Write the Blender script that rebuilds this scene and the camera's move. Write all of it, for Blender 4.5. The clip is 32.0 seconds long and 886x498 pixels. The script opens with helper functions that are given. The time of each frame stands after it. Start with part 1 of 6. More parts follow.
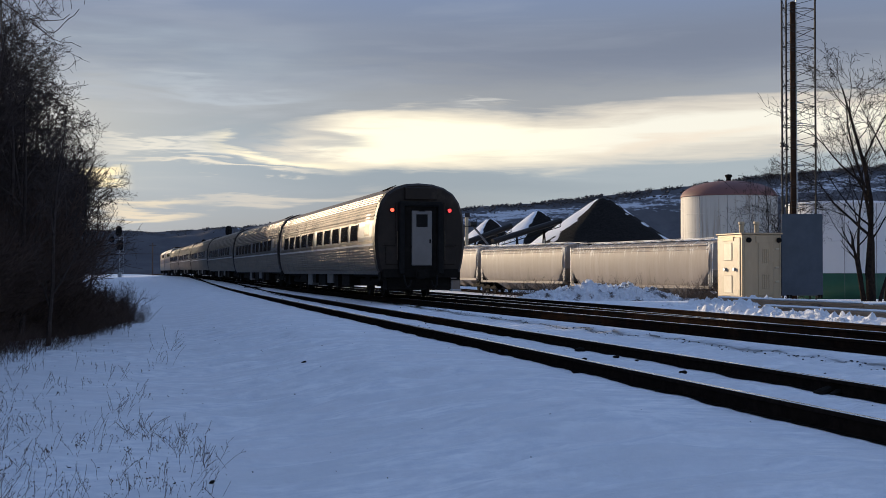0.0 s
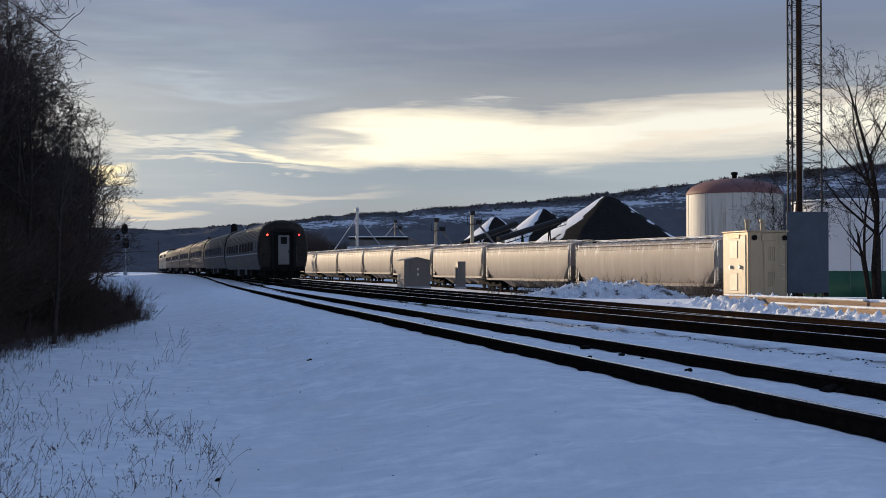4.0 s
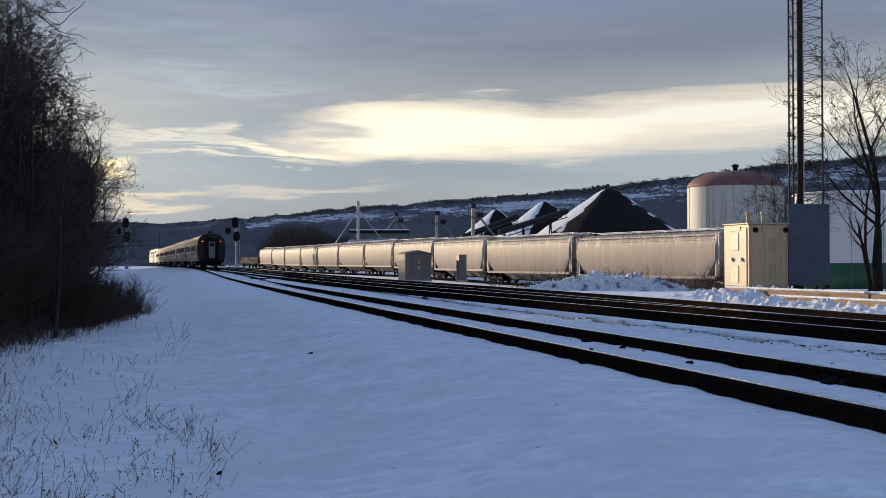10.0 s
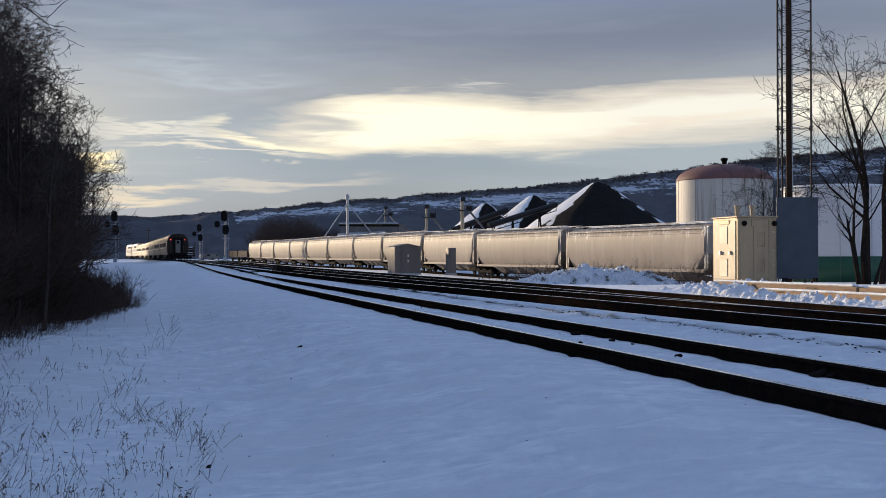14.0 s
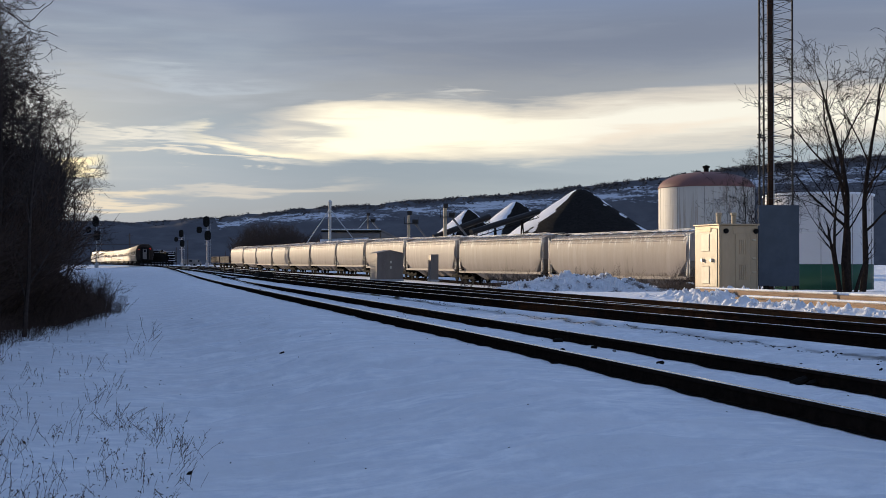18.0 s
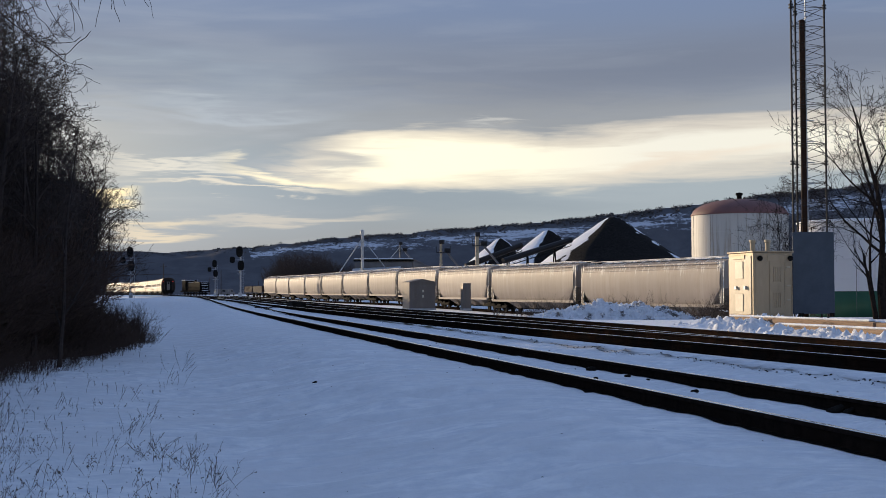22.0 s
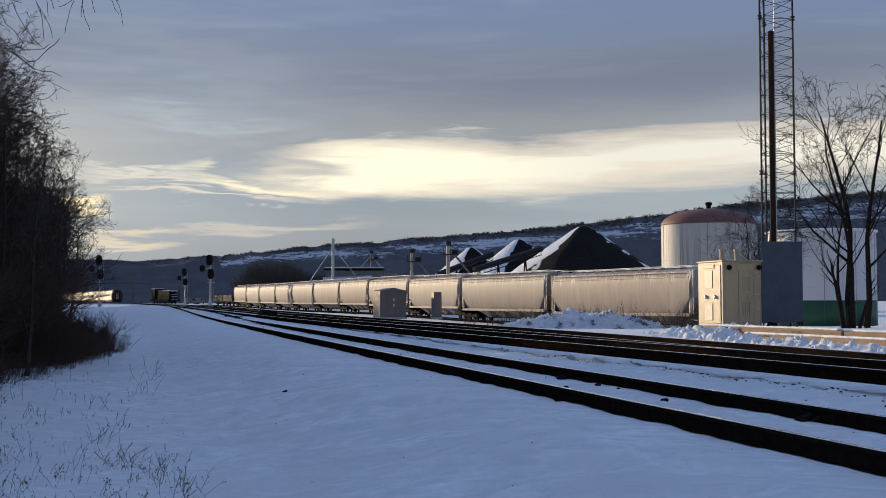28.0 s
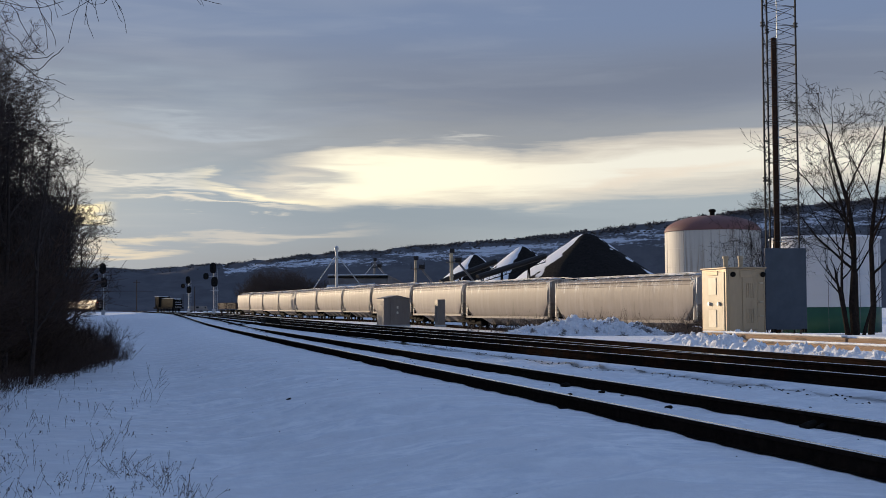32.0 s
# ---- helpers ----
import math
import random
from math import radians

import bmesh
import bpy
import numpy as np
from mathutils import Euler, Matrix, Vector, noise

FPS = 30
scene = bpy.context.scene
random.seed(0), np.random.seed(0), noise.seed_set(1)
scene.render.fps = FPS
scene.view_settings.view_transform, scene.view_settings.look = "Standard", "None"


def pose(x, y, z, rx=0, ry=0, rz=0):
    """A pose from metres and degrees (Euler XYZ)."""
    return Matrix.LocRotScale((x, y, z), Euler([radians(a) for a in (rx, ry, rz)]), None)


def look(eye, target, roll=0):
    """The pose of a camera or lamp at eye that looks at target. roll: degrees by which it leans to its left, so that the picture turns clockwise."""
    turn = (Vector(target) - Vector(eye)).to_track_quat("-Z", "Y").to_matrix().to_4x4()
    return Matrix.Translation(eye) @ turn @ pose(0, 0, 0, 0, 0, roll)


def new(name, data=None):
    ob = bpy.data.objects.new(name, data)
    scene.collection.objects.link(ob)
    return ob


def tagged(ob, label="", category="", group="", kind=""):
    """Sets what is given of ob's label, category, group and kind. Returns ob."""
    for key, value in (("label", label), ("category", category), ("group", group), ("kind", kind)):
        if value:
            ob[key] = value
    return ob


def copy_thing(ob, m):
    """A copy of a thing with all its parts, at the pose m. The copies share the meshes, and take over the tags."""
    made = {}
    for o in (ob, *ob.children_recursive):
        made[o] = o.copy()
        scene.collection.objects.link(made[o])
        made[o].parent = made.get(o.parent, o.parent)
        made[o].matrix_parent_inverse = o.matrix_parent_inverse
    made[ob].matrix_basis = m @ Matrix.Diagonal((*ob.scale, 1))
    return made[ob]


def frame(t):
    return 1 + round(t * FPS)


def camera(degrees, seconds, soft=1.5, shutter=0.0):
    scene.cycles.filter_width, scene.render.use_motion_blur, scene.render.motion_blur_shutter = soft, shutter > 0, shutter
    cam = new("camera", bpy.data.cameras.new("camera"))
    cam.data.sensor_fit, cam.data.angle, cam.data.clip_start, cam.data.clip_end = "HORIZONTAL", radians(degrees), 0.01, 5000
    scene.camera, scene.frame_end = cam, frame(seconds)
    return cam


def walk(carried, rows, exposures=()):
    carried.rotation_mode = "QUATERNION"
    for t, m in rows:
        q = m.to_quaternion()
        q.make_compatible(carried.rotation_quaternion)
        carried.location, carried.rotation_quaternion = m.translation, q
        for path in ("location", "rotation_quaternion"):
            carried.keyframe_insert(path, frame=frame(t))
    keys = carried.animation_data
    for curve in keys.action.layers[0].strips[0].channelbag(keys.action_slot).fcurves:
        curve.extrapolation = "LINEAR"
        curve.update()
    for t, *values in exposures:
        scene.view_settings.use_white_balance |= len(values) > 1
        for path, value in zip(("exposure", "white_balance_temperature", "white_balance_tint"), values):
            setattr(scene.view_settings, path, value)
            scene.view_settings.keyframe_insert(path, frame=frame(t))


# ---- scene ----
# One fixed eye, held in the hand: it only turns a little. Near rail heads lie at z = 0.
EYE = (0.0, 0.0, 1.056)
cam = camera(38.43, 32.0, soft=0.55)
PATH = [
    (0, 0.000, 1.044, 0.000), (0.5, -0.081, 1.056, -0.122), (1, -0.166, 1.019, 0.077),
    (1.5, -0.123, 0.934, 0.388), (2, 0.236, 0.993, 0.142), (2.5, 1.004, 0.984, 0.076),
    (3, 0.945, 0.986, 0.017), (3.5, 0.333, 0.972, -0.104), (5.5, 0.190, 0.881, 0.232),
    (6, -0.002, 0.904, 0.627), (6.5, 0.933, 0.649, 0.673), (7, 1.149, 0.395, 0.772),
    (7.5, 0.350, 0.436, 0.509), (8, 0.314, 0.393, 0.280), (8.5, 0.341, 0.409, 0.183),
    (9, 0.368, 0.481, 0.194), (9.5, 0.326, 0.604, 0.238), (10, 0.288, 0.632, 0.145),
    (10.5, 0.082, 0.619, 0.395), (11, -0.024, 0.466, 0.339), (11.5, -0.104, 0.405, 0.258),
    (12, -0.129, 0.366, 0.127), (12.5, -0.123, 0.359, 0.078), (13, -0.101, 0.356, 0.151),
    (13.5, -0.169, 0.319, 0.208), (14, -0.189, 0.331, 0.151), (14.5, -0.242, 0.463, 0.078),
    (15, -0.331, 0.497, -0.063), (15.5, -0.865, 0.552, -0.056), (17.5, -1.236, 0.579, -0.101),
    (18, -0.977, 0.624, -0.027), (18.5, -0.176, 1.045, 0.470), (19, -0.075, 1.352, 0.443),
    (19.5, -0.131, 1.425, 0.113), (20, -0.122, 1.556, 0.383), (20.5, -0.116, 1.788, 0.554),
    (21, 0.073, 1.888, 0.448), (21.5, 0.351, 1.948, 0.462), (22, 0.478, 1.926, 0.228),
    (22.5, 0.236, 1.951, 0.078), (23, -0.466, 1.904, -0.426), (23.5, -1.345, 1.881, -0.188),
    (24, -0.568, 1.927, 0.127), (24.5, -1.081, 2.012, -0.081), (25, -1.114, 2.030, 0.112),
    (25.5, -1.225, 1.972, 0.035), (27.5, -0.919, 2.166, 0.197), (28, -0.837, 2.320, 0.182),
    (28.5, -0.720, 2.490, 0.052), (29, -0.627, 2.556, 0.134), (29.5, -0.585, 2.552, 0.222),
    (30, -0.547, 2.632, 0.195), (30.5, -0.606, 2.584, 0.272), (31, -0.598, 2.593, 0.147),
    (31.5, -0.641, 2.669, 0.159), (32, -0.675, 2.655, 0.287),
]
walk(cam, [(t, pose(*EYE, 90 + p, r, y)) for t, y, p, r in PATH],
     exposures=((0.0, 0.02), (21.0, 0.02), (23.0, -0.10), (32.0, -0.10)))
scene.view_settings.exposure = 0.0

# ---- world and sun ----
SUN_AZ, SUN_EL = -43.0, 10.5      # degrees from the view's +y, clockwise positive; height


def make_world():
    w = bpy.data.worlds.new("winter_sky")
    scene.world = w
    w.use_nodes = True
    nt = w.node_tree
    nt.nodes.clear()
    N, L = nt.nodes.new, nt.links.new

    def m(op, a, b=None, c=None):
        n = N("ShaderNodeMath")
        n.operation = op
        for i, v in enumerate((a, b, c)):
            if v is None:
                continue
            if isinstance(v, (int, float)):
                n.inputs[i].default_value = v
            else:
                L(v, n.inputs[i])
        return n.outputs[0]

    def smooth(x, a, b):
        n = N("ShaderNodeMapRange")
        n.interpolation_type = "SMOOTHSTEP"
        L(x, n.inputs[0])
        n.inputs[1].default_value, n.inputs[2].default_value = a, b
        return n.outputs[0]

    def mixc(f, a, b):
        n = N("ShaderNodeMix")
        n.data_type = "RGBA"
        if isinstance(f, (int, float)):
            n.inputs[0].default_value = f
        else:
            L(f, n.inputs[0])
        for i, v in ((6, a), (7, b)):
            if isinstance(v, tuple):
                n.inputs[i].default_value = (*v, 1)
            else:
                L(v, n.inputs[i])
        return n.outputs[2]

    co = N("ShaderNodeTexCoord").outputs["Generated"]
    sep = N("ShaderNodeSeparateXYZ")
    L(co, sep.inputs[0])
    x, y, z = sep.outputs
    flat = m("SQRT", m("ADD", m("MULTIPLY", x, x), m("MULTIPLY", y, y)))
    el = m("MULTIPLY", m("ARCTAN2", z, flat), 57.2958)
    az = m("MULTIPLY", m("ARCTAN2", x, y), 57.2958)

    def noise_at(sx, sy, off, detail, rough, dist=0.0):
        c = N("ShaderNodeCombineXYZ")
        L(m("MULTIPLY", az, sx), c.inputs[0])
        L(m("MULTIPLY", el, sy), c.inputs[1])
        c.inputs[2].default_value = off
        n = N("ShaderNodeTexNoise")
        n.inputs["Scale"].default_value = 1.0
        n.inputs["Detail"].default_value = detail
        n.inputs["Roughness"].default_value = rough
        n.inputs["Distortion"].default_value = dist
        L(c.outputs[0], n.inputs["Vector"])
        return n.outputs[0]

    def along(pts):
        """A broken line over the azimuth."""
        out = pts[0][1]
        for (a0, v0), (a1, v1) in zip(pts, pts[1:]):
            n = N("ShaderNodeMapRange")
            L(az, n.inputs[0])
            n.inputs[1].default_value, n.inputs[2].default_value = a0, a1
            n.inputs[3].default_value, n.inputs[4].default_value = 0.0, v1 - v0
            out = m("ADD", n.outputs[0], out)
        return out

    big = noise_at(0.055, 0.30, 3.1, 3, 0.5, 0.3)
    streak = noise_at(0.10, 0.95, 7.7, 4, 0.55, 0.5)
    fine = noise_at(0.24, 1.9, 1.3, 4, 0.6, 0.5)
    left = m("SUBTRACT", 1.0, smooth(az, -15.0, 2.0))
    wob = m("ADD", m("MULTIPLY", m("SUBTRACT", streak, 0.5), 1.5), m("MULTIPLY", m("SUBTRACT", fine, 0.5), 0.9))
    e2 = m("ADD", el, m("MULTIPLY", wob, m("ADD", 1.0, m("MULTIPLY", left, 1.3))))

    def band(a0, e0, a1, e1, w, k):
        """A long thin cloud or rift between two places in the sky."""
        u = m("DIVIDE", m("SUBTRACT", az, a0), a1 - a0)
        d = m("ABSOLUTE", m("DIVIDE", m("SUBTRACT", e2, m("ADD", e0, m("MULTIPLY", u, e1 - e0))), w))
        f = m("MULTIPLY", smooth(u, -0.30, 0.35), m("SUBTRACT", 1.0, smooth(u, 0.65, 1.30)))
        return m("MULTIPLY", m("MULTIPLY", m("SUBTRACT", 1.0, smooth(d, 0.0, 1.6)), f), k)

    # cloud deck: cool grey near the horizon, warm grey over the gap, slate blue above, paler to the left
    deck = mixc(smooth(el, 1.5, 4.5), (0.222, 0.235, 0.262), (0.236, 0.286, 0.340))
    deck = mixc(m("MULTIPLY", smooth(az, -5.0, 7.0), 0.75), deck, (0.345, 0.395, 0.435))
    deck = mixc(smooth(e2, 5.0, 7.4), deck, (0.262, 0.274, 0.302))
    deck = mixc(smooth(e2, 7.6, 10.0), deck, (0.170, 0.196, 0.268))
    deck = mixc(smooth(el, 10.0, 13.0), deck, (0.156, 0.206, 0.330))
    deck = mixc(smooth(el, 13.0, 34.0), deck, (0.160, 0.243, 0.443))
    low_left = m("MULTIPLY", left, m("SUBTRACT", 1.0, m("MULTIPLY", smooth(e2, 8.6, 11.6), 0.85)))
    deck = mixc(m("MULTIPLY", low_left, m("ADD", 0.30, m("MULTIPLY", smooth(big, 0.35, 0.65), 0.30))), deck, (0.300, 0.375, 0.465))
    deck = mixc(m("MULTIPLY", smooth(streak, 0.46, 0.72), m("ADD", 0.10, m("MULTIPLY", low_left, 0.24))), deck, (0.44, 0.47, 0.52))
    deck = mixc(m("MULTIPLY", smooth(big, 0.48, 0.70), 0.22), deck, (0.33, 0.36, 0.42))
    deck = mixc(band(1.5, 9.3, 17.0, 10.4, 1.2, 0.38), deck, (0.128, 0.146, 0.208))
    deck = mixc(band(-8.0, 4.1, 8.0, 3.9, 0.60, 0.65), deck, (0.225, 0.275, 0.335))
    # the clear gap low in the west, with warm light behind thin cloud
    top = along([(-9, 6.0), (-6, 6.7), (-4.5, 7.1), (0, 7.3), (2.5, 7.2), (4.2, 6.9), (6, 7.05), (9, 7.35), (15, 7.6), (20, 7.5), (32, 7.0)])
    foot = along([(-9, 5.5), (-6, 5.1), (-4.5, 4.65), (0, 4.7), (3, 4.75), (8, 5.0), (12, 5.15), (15, 5.3), (20, 5.4), (32, 6.6)])
    gap = m("MULTIPLY", smooth(m("SUBTRACT", e2, foot), -0.45, 0.75), m("SUBTRACT", 1.0, smooth(m("SUBTRACT", e2, top), -0.75, 0.45)))
    gap = m("MULTIPLY", gap, m("MULTIPLY", smooth(m("ADD", az, m("MULTIPLY", m("SUBTRACT", fine, 0.5), 9.0)), -9.0, -3.6), m("SUBTRACT", 1.0, smooth(az, 22.0, 34.0))))
    core = m("MULTIPLY", gap, m("MULTIPLY", smooth(az, -9.0, -3.0), m("SUBTRACT", 1.0, smooth(az, 0.0, 10.0))))
    rim = m("MULTIPLY", m("MULTIPLY", gap, m("SUBTRACT", 1.0, gap)), 1.5)
    col = mixc(gap, deck, (0.80, 0.765, 0.665))
    col = mixc(m("MULTIPLY", core, 0.85), col, (1.02, 0.94, 0.71))
    col = mixc(rim, col, (0.66, 0.545, 0.43))
    col = mixc(band(-6.6, 6.3, -3.4, 5.95, 0.22, 0.75), col, (0.38, 0.38, 0.39))
    # rifts to the left of it and thin warm streaks near the horizon
    # the last band is out of view, added to warm the train's side
    for a0, e0, a1, e1, w, k, tint in ((-14.9, 5.85, -9.3, 5.3, 0.26, 0.70, (0.74, 0.70, 0.62)), (-9.9, 5.65, -4.6, 4.7, 0.30, 1.0, (0.98, 0.86, 0.62)),
                                       (-16.4, 4.1, -14.2, 4.0, 0.30, 1.0, (1.0, 0.84, 0.50)), (-13.4, 4.95, -5.6, 4.35, 0.16, 0.75, (0.78, 0.70, 0.58)),
                                       (-11.0, 2.85, -3.2, 3.4, 0.24, 0.45, (0.74, 0.64, 0.52)), (-15.4, 2.45, -11.0, 2.65, 0.26, 0.60, (0.82, 0.68, 0.48)),
                                       (0.7, 7.75, 3.0, 7.7, 0.11, 0.55, (0.62, 0.60, 0.56)), (6.5, 5.35, 14.5, 6.1, 0.24, 0.55, (0.74, 0.61, 0.49)),
                                       (-13.0, 8.6, -6.0, 8.0, 0.35, 0.35, (0.44, 0.50, 0.57)), (-85.0, 8.0, -23.0, 6.0, 2.6, 0.85, (1.0, 0.82, 0.55))):
        col = mixc(band(a0, e0, a1, e1, w, k), col, tint)
    sky = N("ShaderNodeTexSky")
    sky.sky_type, sky.sun_disc = "NISHITA", False
    sky.sun_elevation, sky.sun_rotation = radians(SUN_EL), radians(SUN_AZ)
    dim = N("ShaderNodeMix")
    dim.data_type, dim.blend_type = "RGBA", "MULTIPLY"
    dim.inputs[0].default_value = 1.0
    L(sky.outputs[0], dim.inputs[6])
    dim.inputs[7].default_value = (0.10, 0.10, 0.10, 1)
    col = mixc(0.92, dim.outputs[2], col)
    bg = N("ShaderNodeBackground")
    L(col, bg.inputs[0])
    bg.inputs[1].default_value = 1.24
    L(bg.outputs[0], N("ShaderNodeOutputWorld").inputs[0])


make_world()
sun = new("sun", bpy.data.lights.new("sun", "SUN"))
sun.data.energy, sun.data.angle, sun.data.color = 5.0, radians(0.8), (1.0, 0.79, 0.54)
_a, _e = radians(SUN_AZ), radians(SUN_EL)
sun.matrix_world = look((0, 0, 0), (-math.sin(_a) * math.cos(_e), -math.cos(_a) * math.cos(_e), -math.sin(_e)))


# ---- materials ----
def material(name, a, b, scale=4.0, rough=0.8, bump=0.2, metal=0.0, stretch=(1, 1, 1), spots=None, spot_scale=1.0,
             spot_cut=(0.58, 0.66), rough_var=0.1, vary=0.0, drips_glints=None, glint_z=None, bump_scale=None, bump_dist=0.02, spec=0.5):
    """Two-colour noise at two scales, optional stains, painted glints, roughness variation and fine relief."""
    mt = bpy.data.materials.new(name)
    mt.use_nodes = True
    nt = mt.node_tree
    N, L = nt.nodes.new, nt.links.new
    bs = nt.nodes["Principled BSDF"]
    co = N("ShaderNodeTexCoord")
    mp = N("ShaderNodeMapping")
    mp.inputs["Scale"].default_value = stretch
    L(co.outputs["Object"], mp.inputs[0])

    def nz(s, d=5, r=0.6):
        n = N("ShaderNodeTexNoise")
        n.inputs["Scale"].default_value, n.inputs["Detail"].default_value, n.inputs["Roughness"].default_value = s, d, r
        L(mp.outputs[0], n.inputs["Vector"])
        return n.outputs[0]

    def mix(f, p, q):
        n = N("ShaderNodeMix")
        n.data_type = "RGBA"
        if isinstance(f, float):
            n.inputs[0].default_value = f
        else:
            L(f, n.inputs[0])
        for i, v in ((6, p), (7, q)):
            if isinstance(v, tuple):
                n.inputs[i].default_value = (*v, 1)
            else:
                L(v, n.inputs[i])
        return n.outputs[2]

    def ramp(f, lo, hi):
        n = N("ShaderNodeMapRange")
        n.interpolation_type = "SMOOTHSTEP"
        n.inputs[1].default_value, n.inputs[2].default_value = lo, hi
        L(f, n.inputs[0])
        return n.outputs[0]

    large, small = nz(scale * 0.22, 4), nz(scale, 6)
    col = mix(ramp(small, 0.3, 0.7), a, b)
    col = mix(ramp(large, 0.35, 0.75), col, tuple(0.5 * (p + q) * 0.88 for p, q in zip(a, b)))
    if spots:
        col = mix(ramp(nz(spot_scale, 6, 0.65), *spot_cut), col, spots)
    if drips_glints:
        dm = N("ShaderNodeMapping")
        dm.inputs["Scale"].default_value = (3.2, 3.2, 0.10)
        L(co.outputs["Object"], dm.inputs[0])
        dn = N("ShaderNodeTexNoise")
        dn.inputs["Scale"].default_value, dn.inputs["Detail"].default_value, dn.inputs["Roughness"].default_value = 1.0, 5, 0.7
        L(dm.outputs[0], dn.inputs["Vector"])
        run = ramp(dn.outputs[0], 0.50, 0.68)
        if glint_z:        # painted glints that start at an edge and thin out below it
            dm.inputs["Scale"].default_value = (3.6, 3.6, 0.22)
            sz, cut, ml = N("ShaderNodeSeparateXYZ"), N("ShaderNodeMath"), N("ShaderNodeMapRange")
            L(co.outputs["Object"], sz.inputs[0])
            ml.inputs[1].default_value, ml.inputs[2].default_value, ml.inputs[3].default_value, ml.inputs[4].default_value = *glint_z, 0.24, 0.0
            L(sz.outputs[2], ml.inputs[0])
            cut.operation = "SUBTRACT"
            L(dn.outputs[0], cut.inputs[0])
            L(ml.outputs[0], cut.inputs[1])
            run = ramp(cut.outputs[0], 0.50, 0.60)
        col = mix(run, col, drips_glints)
    if vary:
        oi = N("ShaderNodeObjectInfo")
        hv = N("ShaderNodeHueSaturation")
        r = N("ShaderNodeMapRange")
        r.inputs[3].default_value, r.inputs[4].default_value = 1 - vary, 1 + vary
        L(oi.outputs["Random"], r.inputs[0])
        L(r.outputs[0], hv.inputs["Value"])
        L(col, hv.inputs["Color"])
        col = hv.outputs[0]
    L(col, bs.inputs["Base Color"])
    rr = N("ShaderNodeMapRange")
    rr.inputs[3].default_value, rr.inputs[4].default_value = max(0.03, rough - rough_var), min(1.0, rough + rough_var)
    L(small, rr.inputs[0])
    L(rr.outputs[0], bs.inputs["Roughness"])
    bs.inputs["Metallic"].default_value = metal
    bs.inputs["Specular IOR Level"].default_value = spec
    if bump:
        bp = N("ShaderNodeBump")
        bp.inputs["Strength"].default_value, bp.inputs["Distance"].default_value = bump, bump_dist
        L(nz(bump_scale or scale * 2.5, 6), bp.inputs["Height"])
        L(bp.outputs[0], bs.inputs["Normal"])
    return mt


def glow(name, colour, strength):
    mt = bpy.data.materials.new(name)
    mt.use_nodes = True
    bs = mt.node_tree.nodes["Principled BSDF"]
    bs.inputs["Base Color"].default_value = (*colour, 1)
    bs.inputs["Emission Color"].default_value = (*colour, 1)
    bs.inputs["Emission Strength"].default_value = strength
    return mt


SNOW = material("snow", (0.68, 0.73, 0.80), (0.93, 0.955, 0.98), 3.6, 0.75, 0.9, stretch=(1, 1.7, 1), spots=(0.76, 0.78, 0.82), spot_scale=0.7,
                spot_cut=(0.46, 0.70), bump_scale=2.0, bump_dist=0.12)
SNOW_LUMP = material("ploughed_snow", (0.74, 0.77, 0.82), (0.86, 0.88, 0.92), 3.0, 0.8, 0.7, spots=(0.42, 0.40, 0.39), spot_scale=2.2,
                     spot_cut=(0.60, 0.70), bump_scale=9.0, bump_dist=0.06)
DIRTY_SNOW = material("dirty_ploughed_snow", (0.60, 0.63, 0.69), (0.84, 0.87, 0.91), 3.5, 0.8, 0.8, spots=(0.13, 0.12, 0.12), spot_scale=1.3, spot_cut=(0.54, 0.64), bump_scale=9.0, bump_dist=0.06)
RAIL_RUST = material("rusty_rail", (0.012, 0.010, 0.009), (0.028, 0.020, 0.016), 9, 0.85, 0.3, spec=0.0)
RAIL_OLD = material("rust_brown_rail", (0.009, 0.006, 0.005), (0.028, 0.017, 0.012), 5, 0.85, 0.3, spots=(0.012, 0.010, 0.009), spot_scale=1.2, spot_cut=(0.45, 0.6), spec=0.0)
RAIL_HEAD = material("worn_rail_head", (0.66, 0.65, 0.63), (0.78, 0.76, 0.73), 30, 0.22, 0.05, 0.9, (1, 1, 1))
TIE = material("creosoted_wood", (0.045, 0.036, 0.030), (0.10, 0.078, 0.058), 6, 0.9, 0.6, stretch=(1, 6, 6), vary=0.25)
BALLAST = material("dark_ballast", (0.008, 0.007, 0.007), (0.022, 0.018, 0.016), 18, 0.95, 1.0, spots=(0.6, 0.63, 0.68), spot_scale=3, spot_cut=(0.66, 0.70), spec=0.0)
STEEL = material("stainless_steel", (0.105, 0.080, 0.058), (0.185, 0.146, 0.108), 3, 0.52, 0.08, 0.5, (0.3, 3, 3), spots=(0.085, 0.064, 0.048), spot_scale=0.8,
                 spot_cut=(0.42, 0.72), drips_glints=(0.060, 0.046, 0.034), spec=0.3)
PALE_BAND = material("dull_pale_stripe", (0.46, 0.44, 0.42), (0.60, 0.58, 0.55), 3, 0.45, 0.03)
STRIPE = material("cream_plate", (0.54, 0.46, 0.33), (0.64, 0.56, 0.42), 3, 0.4, 0.03)
DARK_BAND = material("dark_window_band", (0.10, 0.10, 0.11), (0.15, 0.15, 0.16), 3, 0.4, 0.05)
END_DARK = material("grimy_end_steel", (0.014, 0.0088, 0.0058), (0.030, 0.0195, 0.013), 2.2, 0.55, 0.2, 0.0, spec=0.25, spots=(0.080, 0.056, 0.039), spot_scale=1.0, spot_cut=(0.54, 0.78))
END_DOOR = material("grey_end_door", (0.155, 0.136, 0.122), (0.21, 0.188, 0.170), 2, 0.5, 0.08, spots=(0.16, 0.155, 0.15), spot_scale=2)
